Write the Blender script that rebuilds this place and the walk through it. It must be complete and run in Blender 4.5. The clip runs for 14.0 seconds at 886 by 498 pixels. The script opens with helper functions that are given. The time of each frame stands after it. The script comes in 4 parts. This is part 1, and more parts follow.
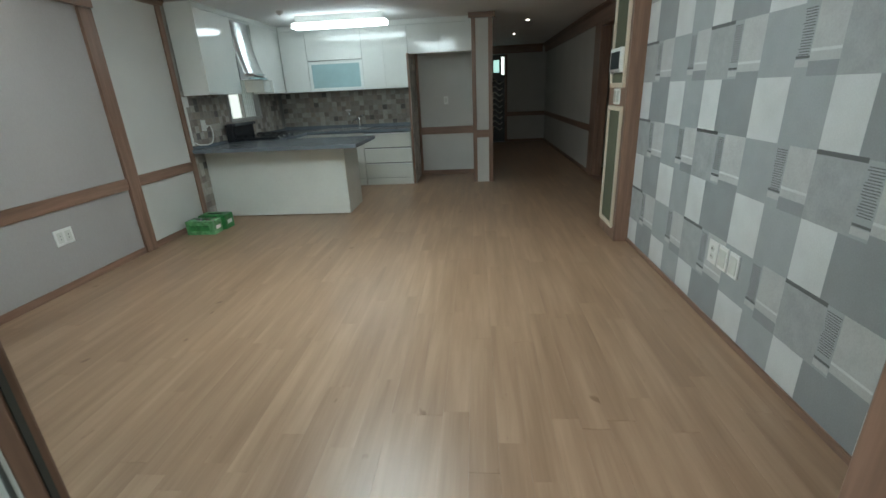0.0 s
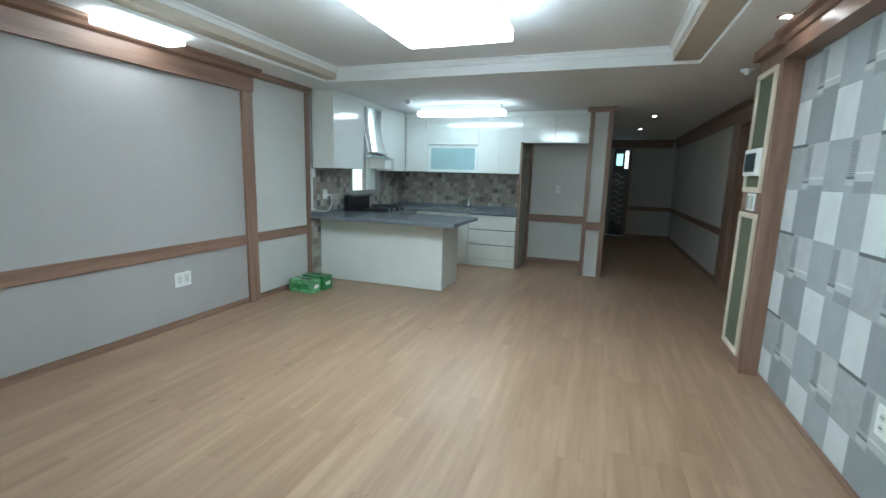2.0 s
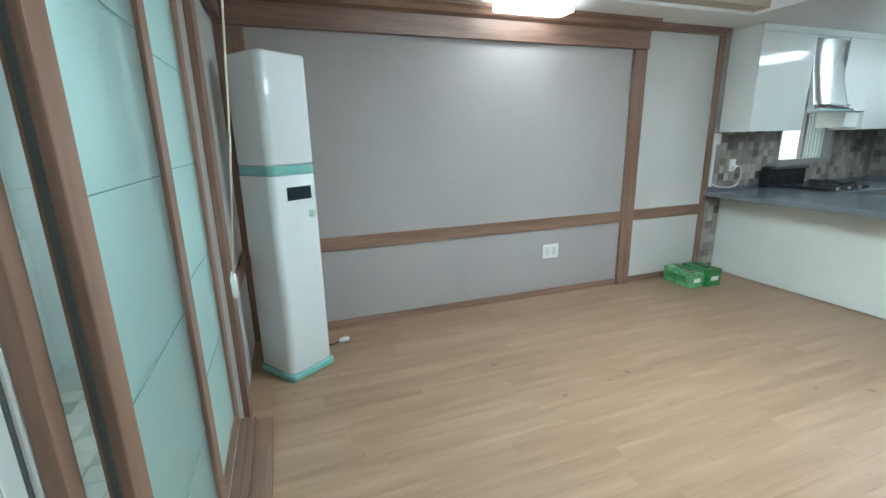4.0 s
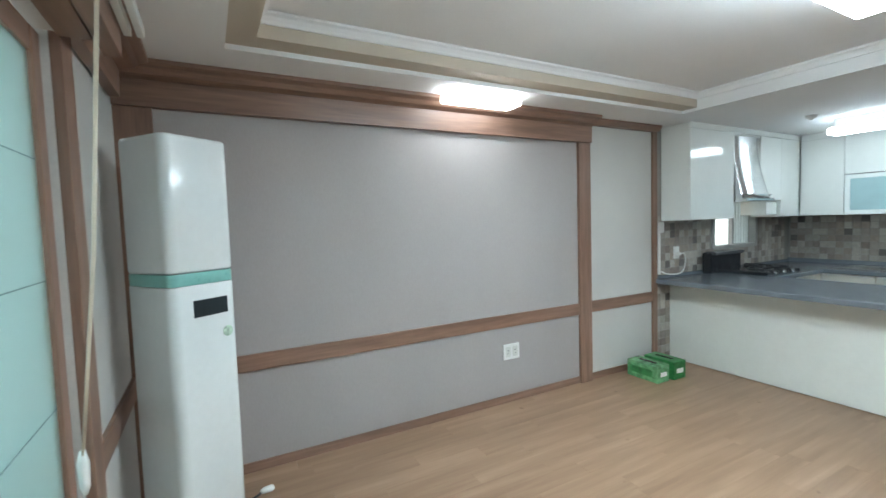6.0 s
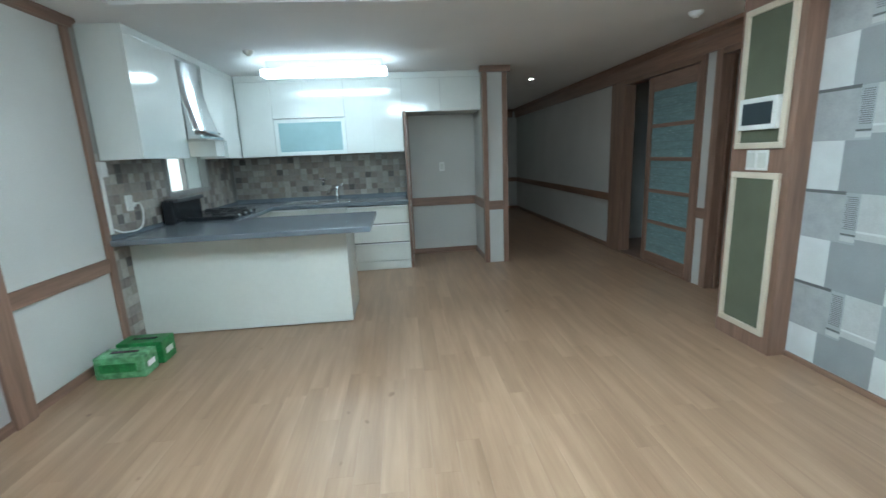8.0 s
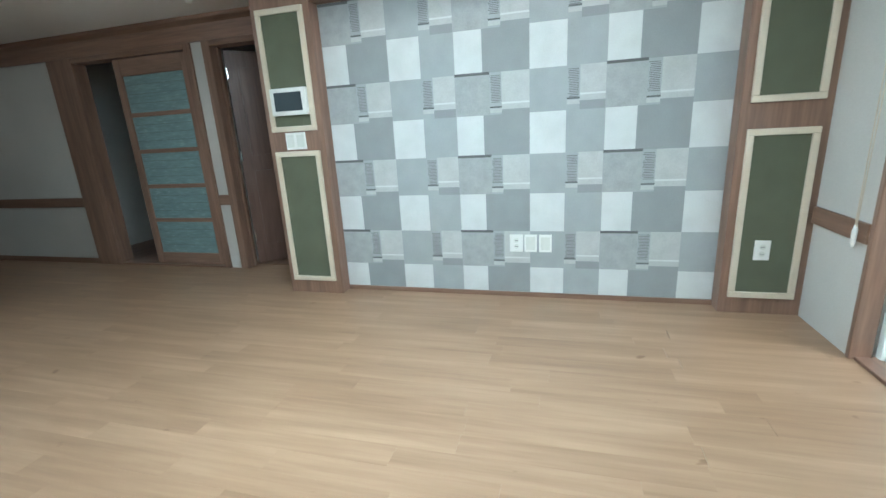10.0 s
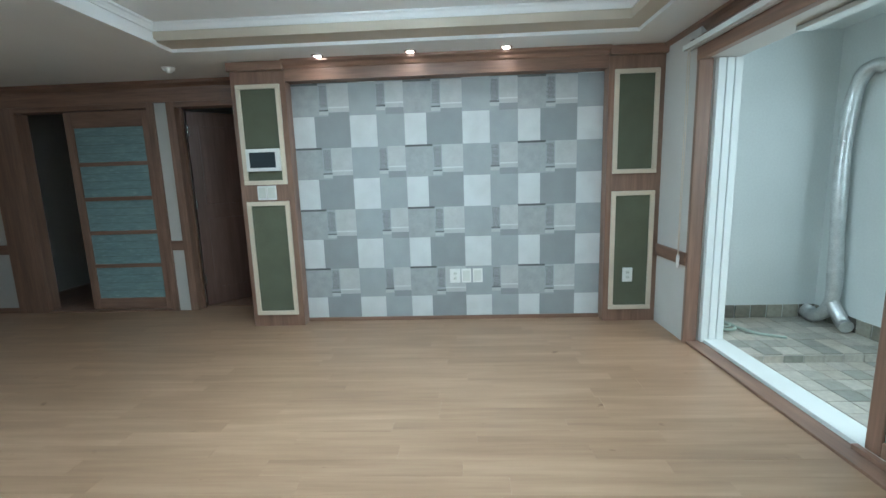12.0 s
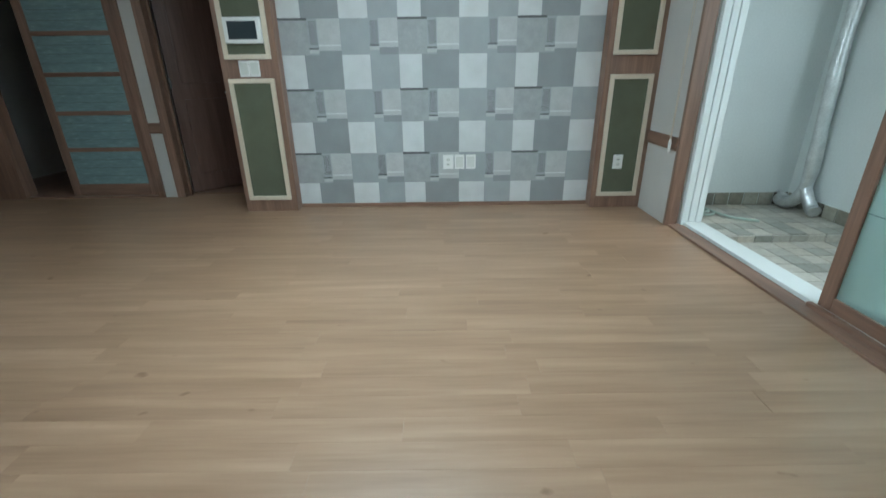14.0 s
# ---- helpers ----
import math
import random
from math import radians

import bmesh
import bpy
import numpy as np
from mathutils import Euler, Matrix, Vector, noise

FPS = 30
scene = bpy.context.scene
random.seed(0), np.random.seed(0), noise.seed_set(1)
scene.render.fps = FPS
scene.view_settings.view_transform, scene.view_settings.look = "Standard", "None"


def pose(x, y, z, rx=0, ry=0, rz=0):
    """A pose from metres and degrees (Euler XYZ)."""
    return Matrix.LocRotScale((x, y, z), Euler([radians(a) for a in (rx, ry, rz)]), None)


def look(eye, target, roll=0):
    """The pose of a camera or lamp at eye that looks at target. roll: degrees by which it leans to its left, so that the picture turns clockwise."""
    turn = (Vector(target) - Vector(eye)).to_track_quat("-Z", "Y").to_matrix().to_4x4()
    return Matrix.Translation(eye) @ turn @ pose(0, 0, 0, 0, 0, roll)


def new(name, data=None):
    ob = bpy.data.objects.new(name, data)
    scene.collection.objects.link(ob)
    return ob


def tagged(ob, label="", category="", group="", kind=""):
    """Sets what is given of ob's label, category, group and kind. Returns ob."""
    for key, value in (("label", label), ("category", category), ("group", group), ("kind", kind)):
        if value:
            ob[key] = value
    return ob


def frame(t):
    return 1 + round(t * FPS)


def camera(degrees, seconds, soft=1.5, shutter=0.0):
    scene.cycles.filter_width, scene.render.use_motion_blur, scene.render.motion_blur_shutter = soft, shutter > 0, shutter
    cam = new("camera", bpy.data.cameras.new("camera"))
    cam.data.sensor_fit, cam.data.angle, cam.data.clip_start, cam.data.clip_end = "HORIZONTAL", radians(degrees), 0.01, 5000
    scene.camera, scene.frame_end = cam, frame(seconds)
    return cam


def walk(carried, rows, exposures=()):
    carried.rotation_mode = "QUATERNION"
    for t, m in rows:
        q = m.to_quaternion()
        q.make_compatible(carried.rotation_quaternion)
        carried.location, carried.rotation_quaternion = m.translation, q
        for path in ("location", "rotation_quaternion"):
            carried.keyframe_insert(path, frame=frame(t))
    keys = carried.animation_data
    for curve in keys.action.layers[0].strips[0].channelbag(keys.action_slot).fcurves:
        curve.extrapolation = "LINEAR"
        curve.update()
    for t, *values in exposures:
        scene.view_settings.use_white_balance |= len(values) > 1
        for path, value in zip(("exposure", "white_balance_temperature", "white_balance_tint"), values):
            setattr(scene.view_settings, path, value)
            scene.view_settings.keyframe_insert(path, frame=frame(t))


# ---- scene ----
cam = camera(90.8, 14.0, shutter=0.12)
PATH = [
    (0, (-0.094, -0.641, 1.324), (-0.256, 1.233, 0.644), -2.7),
    (0.5, (0.006, -0.51, 1.417), (-0.186, 1.432, 0.98), -1.1),
    (1, (0.089, -0.45, 1.448), (-0.135, 1.512, 1.13), -0.1),
    (1.5, (0.123, -0.409, 1.436), (-0.196, 1.548, 1.172), 1.3),
    (2, (0.071, -0.379, 1.343), (-0.589, 1.48, 1.012), 1.6),
    (2.5, (-0.112, -0.248, 1.311), (-1.12, 1.417, 0.85), 1.8),
    (3, (-0.183, -0.172, 1.227), (-1.513, 1.203, 0.643), -1.7),
    (3.5, (-0.004, 0.048, 1.337), (-1.713, 0.899, 0.741), -1.1),
    (3.7, (-0.021, 0.123, 1.368), (-1.804, 0.831, 0.802), -0.8),
    (5.8, (-0.368, 0.229, 1.435), (-2.198, 1.031, 1.336), -1.6),
    (6, (-0.474, 0.243, 1.444), (-2.234, 1.185, 1.324), -1.8),
    (6.5, (-0.661, 0.374, 1.342), (-2.177, 1.672, 1.202), -0.9),
    (7, (-0.874, 0.58, 1.394), (-2.02, 2.198, 1.132), 0.1),
    (7.5, (-1.093, 0.676, 1.375), (-1.618, 2.581, 1.067), -1.5),
    (8, (-1.134, 0.778, 1.33), (-0.961, 2.726, 0.91), -2.5),
    (8.5, (-1.182, 0.993, 1.28), (-0.365, 2.75, 0.783), -3.6),
    (9, (-1.337, 1.107, 1.246), (0.024, 2.466, 0.699), -3.8),
    (11.3, (-2.526, 1.714, 1.234), (-0.573, 1.77, 0.806), -2.8),
    (11.5, (-2.572, 1.709, 1.267), (-0.616, 1.778, 0.856), -2.2),
    (12, (-2.686, 1.659, 1.299), (-0.715, 1.755, 0.977), -1.8),
    (12.5, (-2.754, 1.665, 1.322), (-0.769, 1.74, 1.086), -1.2),
    (13, (-2.772, 1.733, 1.324), (-0.782, 1.762, 1.128), -0.7),
    (13.5, (-2.785, 1.761, 1.293), (-0.797, 1.775, 1.072), -0.2),
    (13.7, (-2.796, 1.781, 1.248), (-0.83, 1.789, 0.882), -0.3),
    (13.8, (-2.799, 1.79, 1.23), (-0.868, 1.794, 0.709), -0.4),
    (14, (-2.779, 1.803, 1.169), (-0.925, 1.803, 0.42), -0.7),
]
walk(cam, [(t, look(eye, target, roll)) for t, eye, target, roll in PATH],
     [(0.0, -0.75, 6750, 10), (0.5, -0.48, 6300, 9), (1.0, -0.2, 6200, 8), (1.5, -0.17, 6100, 7), (2.5, -0.26, 6050, 7), (3.5, 0.0, 6150, 8), (6.0, 0.03, 6400, 13), (7.0, 0.18, 6150, 8), (7.5, 0.05, 6100, 7), (8.0, -0.07, 5950, 7), (9.0, 0.35, 6150, 7), (11.3, -0.07, 5950, 7), (12.5, -0.3, 5900, 6), (13.5, -0.36, 5950, 7), (14.0, -0.5, 6100, 7)])

# ---- light ----
world = bpy.data.worlds.new("sky")
scene.world = world
world.use_nodes = True
_sky = world.node_tree.nodes.new("ShaderNodeTexSky")
_sky.sky_type, _sky.sun_disc = "NISHITA", False
_sky.sun_elevation, _sky.sun_rotation = radians(40), radians(200)
_bg = world.node_tree.nodes["Background"]
_bg.inputs["Strength"].default_value = 0.12
world.node_tree.links.new(_sky.outputs[0], _bg.inputs[0])
_sun = new("sun", bpy.data.lights.new("sun", "SUN"))
_sun.data.energy, _sun.data.angle, _sun.data.color = 0.8, radians(15), (1.0, 0.97, 0.92)
_sun.matrix_world = look((0, 0, 10), (4, 6, 4))
LAMP, LAMP_K, LAMP_L, SPOT = 29.0, 17.5, 13.0, 110.0      # emission of the ceiling lamps
_day = new("balcony_daylight", bpy.data.lights.new("balcony_daylight", "AREA"))
_day.data.shape, _day.data.size, _day.data.size_y = "RECTANGLE", 3.2, 1.3
_day.data.energy, _day.data.color = 45, (0.80, 0.95, 1.0)
_day.matrix_world = look((-1.2, -1.37, 1.5), (-1.2, 0.2, 1.2))


# ---- materials ----
def nodes_of(name):
    m = bpy.data.materials.new(name)
    m.use_nodes = True
    t = m.node_tree
    return m, t, t.nodes["Principled BSDF"]


def noise_node(t, scale, stretch=(1, 1, 1), detail=4.0, shift=False):
    co = t.nodes.new("ShaderNodeTexCoord")
    mp = t.nodes.new("ShaderNodeMapping")
    mp.inputs["Scale"].default_value = stretch
    t.links.new(co.outputs["Object"], mp.inputs["Vector"])
    if shift:
        inf = t.nodes.new("ShaderNodeObjectInfo")
        mul = t.nodes.new("ShaderNodeMath")
        mul.operation = "MULTIPLY"
        mul.inputs[1].default_value = 60.0
        t.links.new(inf.outputs["Random"], mul.inputs[0])
        cmb = t.nodes.new("ShaderNodeCombineXYZ")
        for k in range(3):
            t.links.new(mul.outputs[0], cmb.inputs[k])
        t.links.new(cmb.outputs[0], mp.inputs["Location"])
    n = t.nodes.new("ShaderNodeTexNoise")
    n.inputs["Scale"].default_value = scale
    n.inputs["Detail"].default_value = detail
    t.links.new(mp.outputs[0], n.inputs["Vector"])
    return n


def ramp(t, src, stops):
    r = t.nodes.new("ShaderNodeValToRGB")
    el = r.color_ramp.elements
    while len(el) < len(stops):
        el.new(0.5)
    for e, (p, c) in zip(el, stops):
        e.position, e.color = p, (*c, 1)
    t.links.new(src, r.inputs[0])
    return r


def blend(t, fac, a, b, mode="MIX"):
    m = t.nodes.new("ShaderNodeMix")
    m.data_type, m.blend_type = "RGBA", mode
    for sock, v in ((m.inputs[0], fac), (m.inputs[6], a), (m.inputs[7], b)):
        if hasattr(v, "links"):
            t.links.new(v, sock)
        elif isinstance(v, tuple):
            sock.default_value = (*v, 1)
        else:
            sock.default_value = v
    return m.outputs[2]


def mat(name, col, rough=0.5, metal=0.0, var=0.12, scale=3.0, fine=60.0, fvar=0.06, stretch=(1, 1, 1), bump=0.0, coat=0.0,
        rvar=0.08, shift=False):
    """Base colour varied at two scales, roughness that wanders, and a fine relief."""
    m, t, p = nodes_of(name)
    big = noise_node(t, scale, stretch, 3.0, shift)
    sml = noise_node(t, fine, stretch, 5.0, shift)
    lo = tuple(c * (1 - var) for c in col)
    hi = tuple(min(1.0, c * (1 + var)) for c in col)
    r1 = ramp(t, big.outputs["Fac"], [(0.3, lo), (0.7, hi)])
    r2 = ramp(t, sml.outputs["Fac"], [(0.3, (1 - fvar,) * 3), (0.7, (1.0,) * 3)])
    t.links.new(blend(t, 1.0, r1.outputs[0], r2.outputs[0], "MULTIPLY"), p.inputs["Base Color"])
    mr = t.nodes.new("ShaderNodeMapRange")
    mr.inputs[3].default_value, mr.inputs[4].default_value = max(0.02, rough - rvar), min(1.0, rough + rvar)
    t.links.new(sml.outputs["Fac"], mr.inputs[0])
    t.links.new(mr.outputs[0], p.inputs["Roughness"])
    p.inputs["Metallic"].default_value = metal
    p.inputs["Coat Weight"].default_value = coat
    p.inputs["Coat Roughness"].default_value = 0.08
    if bump:
        b = t.nodes.new("ShaderNodeBump")
        b.inputs["Strength"].default_value, b.inputs["Distance"].default_value = bump, 0.004
        t.links.new(sml.outputs["Fac"], b.inputs["Height"])
        t.links.new(b.outputs[0], p.inputs["Normal"])
    return m


def wood(name, col, axis, rough=0.38, var=0.22):
    st = [9.0, 9.0, 9.0]
    st[axis] = 0.6
    m = mat(name, col, rough, var=var, scale=2.0, fine=9.0, fvar=0.22, stretch=tuple(st), bump=0.08)
    return m


def tile_mat(name, stops, rough):
    """Each tile takes one of the colours by its own random number."""
    m, t, p = nodes_of(name)
    inf = t.nodes.new("ShaderNodeObjectInfo")
    r = ramp(t, inf.outputs["Random"], stops)
    r.color_ramp.interpolation = "CONSTANT"
    n = noise_node(t, 30.0, (1, 1, 1), 5.0, True)
    r2 = ramp(t, n.outputs["Fac"], [(0.3, (0.78,) * 3), (0.7, (1.0,) * 3)])
    t.links.new(blend(t, 1.0, r.outputs[0], r2.outputs[0], "MULTIPLY"), p.inputs["Base Color"])
    p.inputs["Roughness"].default_value = rough
    b = t.nodes.new("ShaderNodeBump")
    b.inputs["Strength"].default_value, b.inputs["Distance"].default_value = 0.15, 0.003
    t.links.new(n.outputs["Fac"], b.inputs["Height"])
    t.links.new(b.outputs[0], p.inputs["Normal"])
    return m


def glow(name, col, power):
    m, t, p = nodes_of(name)
    p.inputs["Base Color"].default_value = (0.9, 0.9, 0.9, 1)
    p.inputs["Emission Color"].default_value = (*col, 1)
    p.inputs["Emission Strength"].default_value = power
    return m


def plank_mat(name, joined):
    """Printed vinyl planks: each with its own tone and streaks along its length, and a few dark knots."""
    m, t, p = nodes_of(name)
    if joined:
        own = t.nodes.new("ShaderNodeNewGeometry").outputs["Random Per Island"]
    else:
        own = t.nodes.new("ShaderNodeObjectInfo").outputs["Random"]
    place = t.nodes.new("ShaderNodeNewGeometry").outputs["Position"]
    mul = t.nodes.new("ShaderNodeMath")
    mul.operation = "MULTIPLY"
    mul.inputs[1].default_value = 37.0
    t.links.new(own, mul.inputs[0])
    cmb = t.nodes.new("ShaderNodeCombineXYZ")
    for k in range(3):
        t.links.new(mul.outputs[0], cmb.inputs[k])

    def grain(scale, stretch, detail, rough=0.5, per_plank=True):
        mp = t.nodes.new("ShaderNodeMapping")
        mp.inputs["Scale"].default_value = stretch
        t.links.new(place, mp.inputs["Vector"])
        if per_plank:
            t.links.new(cmb.outputs[0], mp.inputs["Location"])
        n = t.nodes.new("ShaderNodeTexNoise")
        n.inputs["Scale"].default_value, n.inputs["Detail"].default_value, n.inputs["Roughness"].default_value = scale, detail, rough
        t.links.new(mp.outputs[0], n.inputs["Vector"])
        return n.outputs["Fac"]

    streak = grain(1.0, (15, 1.1, 1), 3.0, 0.55)
    fine = grain(1.0, (95, 3.5, 1), 4.0, 0.6)
    cloud = grain(1.2, (1.6, 0.8, 1), 3.0, 0.5, False)
    knot = grain(8.0, (1.5, 0.9, 1), 2.0, 0.4)
    r1 = ramp(t, streak, [(0.28, (0.285, 0.173, 0.105)), (0.50, (0.348, 0.217, 0.136)), (0.74, (0.425, 0.276, 0.180))])
    r2 = ramp(t, fine, [(0.30, (0.93, 0.925, 0.92)), (0.68, (1.0, 1.0, 1.0))])
    r3 = ramp(t, knot, [(0.735, (1, 1, 1)), (0.80, (0.62, 0.55, 0.48))])
    r4 = ramp(t, own, [(0.0, (0.925, 0.915, 0.905)), (0.5, (0.98, 0.975, 0.97)), (1.0, (1.035, 1.04, 1.045))])
    r5 = ramp(t, cloud, [(0.30, (0.94, 0.935, 0.93)), (0.70, (1.03, 1.03, 1.03))])
    c = blend(t, 1.0, r1.outputs[0], r2.outputs[0], "MULTIPLY")
    for r in (r3, r4, r5):
        c = blend(t, 1.0, c, r.outputs[0], "MULTIPLY")
    t.links.new(c, p.inputs["Base Color"])
    mr = t.nodes.new("ShaderNodeMapRange")
    mr.inputs[3].default_value, mr.inputs[4].default_value = 0.27, 0.43
    t.links.new(streak, mr.inputs[0])
    t.links.new(mr.outputs[0], p.inputs["Roughness"])
    b = t.nodes.new("ShaderNodeBump")
    b.inputs["Strength"].default_value, b.inputs["Distance"].default_value = 0.12, 0.002
    t.links.new(fine, b.inputs["Height"])
    t.links.new(b.outputs[0], p.inputs["Normal"])
    return m


def glass_mat(name, col, rough, through_=0.6):
    m, t, p = nodes_of(name)
    p.inputs["Base Color"].default_value = (*col, 1)
    p.inputs["Roughness"].default_value = rough
    p.inputs["Transmission Weight"].default_value = through_
    p.inputs["IOR"].default_value = 1.45
    return m


PLANK = plank_mat("vinyl_plank", False)
PLANK_FAR = plank_mat("vinyl_plank_joined", True)
GREY_PAPER = mat("grey_wallpaper", (0.385, 0.357, 0.343), 0.75, var=0.04, scale=1.5, fine=140, fvar=0.06, stretch=(1, 1, 0.35), bump=0.15)
PALE_PAPER = mat("pale_wallpaper", (0.575, 0.565, 0.535), 0.75, var=0.05, scale=1.5, fine=120, fvar=0.08, bump=0.2)
WHITE_PAPER = mat("white_ceiling_paper", (0.80, 0.795, 0.79), 0.8, var=0.03, scale=1.2, fine=160, fvar=0.04, bump=0.15)
BEIGE_PAPER = mat("beige_ceiling_paper", (0.54, 0.465, 0.375), 0.8, var=0.05, scale=2, fine=160, fvar=0.05, bump=0.15)
WOOD_X = wood("brown_wood_along_x", (0.262, 0.152, 0.106), 0)
WOOD_Y = wood("brown_wood_along_y", (0.262, 0.152, 0.106), 1)
WOOD_Z = wood("brown_wood_upright", (0.262, 0.152, 0.106), 2)
CREAM = mat("cream_moulding", (0.66, 0.57, 0.45), 0.45, var=0.06, fine=90)
OLIVE = mat("olive_fabric", (0.135, 0.145, 0.095), 0.9, var=0.08, scale=5, fine=500, fvar=0.35, bump=0.4)
GLOSS_WHITE = mat("gloss_white_laminate", (0.74, 0.76, 0.73), 0.10, var=0.02, fine=20, fvar=0.02, rvar=0.03, coat=0.3)
CREAM_WHITE = mat("cream_white_laminate", (0.70, 0.71, 0.66), 0.22, var=0.03, fine=30, fvar=0.03)
COUNTER = mat("blue_grey_worktop", (0.182, 0.206, 0.232), 0.22, var=0.10, scale=6, fine=420, fvar=0.35)
STEEL = mat("brushed_steel", (0.62, 0.63, 0.63), 0.24, metal=1.0, var=0.05, fine=80, stretch=(1, 1, 12))
CHROME = mat("chrome", (0.75, 0.75, 0.75), 0.08, metal=1.0, var=0.02, fvar=0.02, rvar=0.03)
ALU = mat("aluminium_foil", (0.70, 0.72, 0.72), 0.32, metal=0.85, var=0.12, scale=12, fine=90, fvar=0.15, bump=0.3)
BLACK = mat("black_enamel", (0.020, 0.021, 0.024), 0.25, var=0.08, fine=60, fvar=0.04)
IRON = mat("cast_iron", (0.025, 0.025, 0.027), 0.6, var=0.2, fine=200, bump=0.3)
DARK = mat("dark_screen", (0.012, 0.022, 0.028), 0.3, var=0.1, fvar=0.05, rvar=0.02)
WHITE_PLASTIC = mat("white_plastic", (0.78, 0.78, 0.75), 0.3, var=0.02, fine=80, fvar=0.03)
AC_WHITE = mat("cool_white_enamel", (0.72, 0.755, 0.75), 0.16, var=0.03, fine=30, fvar=0.03, coat=0.4)
AC_TEAL = mat("teal_plastic", (0.20, 0.47, 0.43), 0.3, var=0.05, fine=60)
PVC = mat("white_pvc_frame", (0.74, 0.78, 0.76), 0.3, var=0.02, scale=1.0, fine=8, fvar=0.02, rvar=0.02)
BALCONY_PAINT = mat("white_balcony_paint", (0.69, 0.735, 0.725), 0.8, var=0.05, scale=1.2, fine=60, fvar=0.06, bump=0.25)
GROUT = mat("grey_grout", (0.33, 0.32, 0.29), 0.9, var=0.1, fine=200, fvar=0.2, bump=0.2)
PALE_GROUT = mat("pale_grout", (0.52, 0.51, 0.47), 0.9, var=0.1, fine=200, fvar=0.2, bump=0.2)
SATIN = mat("satin_aluminium", (0.80, 0.81, 0.80), 0.42, metal=0.5, var=0.03, fine=60)
FROST = glass_mat("frosted_turquoise_glass", (0.73, 0.97, 0.945), 0.50, 0.88)
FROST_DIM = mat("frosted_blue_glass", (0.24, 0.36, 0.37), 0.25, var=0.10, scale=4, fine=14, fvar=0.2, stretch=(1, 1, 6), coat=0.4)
CAB_GLASS = mat("pale_teal_cabinet_glass", (0.35, 0.51, 0.53), 0.15, var=0.06, scale=2, fine=6, fvar=0.08, coat=0.4)
CLEAR = glass_mat("clear_glass", (0.92, 0.97, 0.96), 0.02, 1.0)
GREEN_BOX = mat("green_printed_card", (0.03, 0.22, 0.06), 0.35, var=0.35, scale=14, fine=60, fvar=0.3)
GREEN_FILM = mat("pale_green_film", (0.16, 0.42, 0.20), 0.2, var=0.45, scale=18, fine=50, fvar=0.3, coat=0.4)
DARK_DOOR = wood("dark_brown_door", (0.15, 0.085, 0.065), 2)
RUBBER = mat("dark_gasket", (0.075, 0.085, 0.08), 0.6)
SPLASH_TILE = tile_mat("mixed_stone_tile", [(0.0, (0.36, 0.32, 0.275)), (0.20, (0.26, 0.215, 0.185)), (0.34, (0.42, 0.385, 0.34)),
    (0.52, (0.31, 0.265, 0.23)), (0.66, (0.49, 0.455, 0.405)), (0.82, (0.155, 0.135, 0.125)), (0.89, (0.37, 0.31, 0.255))], 0.35)
BALCONY_TILE = tile_mat("mottled_balcony_tile", [(0.0, (0.49, 0.46, 0.40)), (0.2, (0.37, 0.36, 0.31)), (0.38, (0.56, 0.53, 0.46)),
    (0.56, (0.29, 0.29, 0.25)), (0.70, (0.44, 0.42, 0.36)), (0.85, (0.52, 0.48, 0.40))], 0.4)
WALL_TILE = tile_mat("dark_mottled_wall_tile", [(0.0, (0.25, 0.235, 0.19)), (0.3, (0.33, 0.32, 0.27)), (0.55, (0.19, 0.175, 0.145)), (0.8, (0.40, 0.385, 0.32))], 0.35)
LAMP_MAT = glow("lamp_diffuser", (0.80, 1.0, 1.08), LAMP)
LAMP_K_MAT = glow("kitchen_lamp_diffuser", (0.80, 1.0, 1.08), LAMP_K)
LAMP_L_MAT = glow("wall_lamp_diffuser", (0.90, 1.0, 1.03), LAMP_L)
SPOT_MAT = glow("spot_bulb", (1.0, 0.97, 0.92), SPOT)


# ---- mesh helpers ----
ORIGIN = {}


def box(bm, x0, x1, y0, y1, z0, z1, bevel=0.0, mi=0, turn=None):
    xs, ys, zs = sorted((x0, x1)), sorted((y0, y1)), sorted((z0, z1))
    v = [bm.verts.new((x, y, z)) for x in xs for y in ys for z in zs]
    fs = [bm.faces.new([v[i] for i in q]) for q in ((0, 1, 3, 2), (4, 6, 7, 5), (0, 4, 5, 1), (2, 3, 7, 6), (0, 2, 6, 4), (1, 5, 7, 3))]
    for f in fs:
        f.material_index = mi
    if turn is not None:
        bmesh.ops.transform(bm, matrix=turn, verts=v)
    if bevel:
        es = list({e for f in fs for e in f.edges})
        bmesh.ops.bevel(bm, geom=es, offset=bevel, segments=2, profile=0.6, affect="EDGES")


def tube(bm, pts, radius, sides=10, cap=True, radii=None):
    """A tube along points; radii gives one radius a point."""
    rings = []
    for i, p in enumerate(pts):
        a, b = Vector(pts[max(0, i - 1)]), Vector(pts[min(len(pts) - 1, i + 1)])
        d = (b - a).normalized()
        u = d.orthogonal().normalized() if i == 0 else (u - d * u.dot(d)).normalized()
        w = d.cross(u)
        r = radii[i] if radii else radius
        rings.append([bm.verts.new(Vector(p) + (u * math.cos(k * math.tau / sides) + w * math.sin(k * math.tau / sides)) * r) for k in range(sides)])
    for r0, r1 in zip(rings, rings[1:]):
        for k in range(sides):
            f = bm.faces.new((r0[k], r0[(k + 1) % sides], r1[(k + 1) % sides], r1[k]))
            f.smooth = True
    if cap:
        bm.faces.new(rings[0][::-1])
        bm.faces.new(rings[-1])


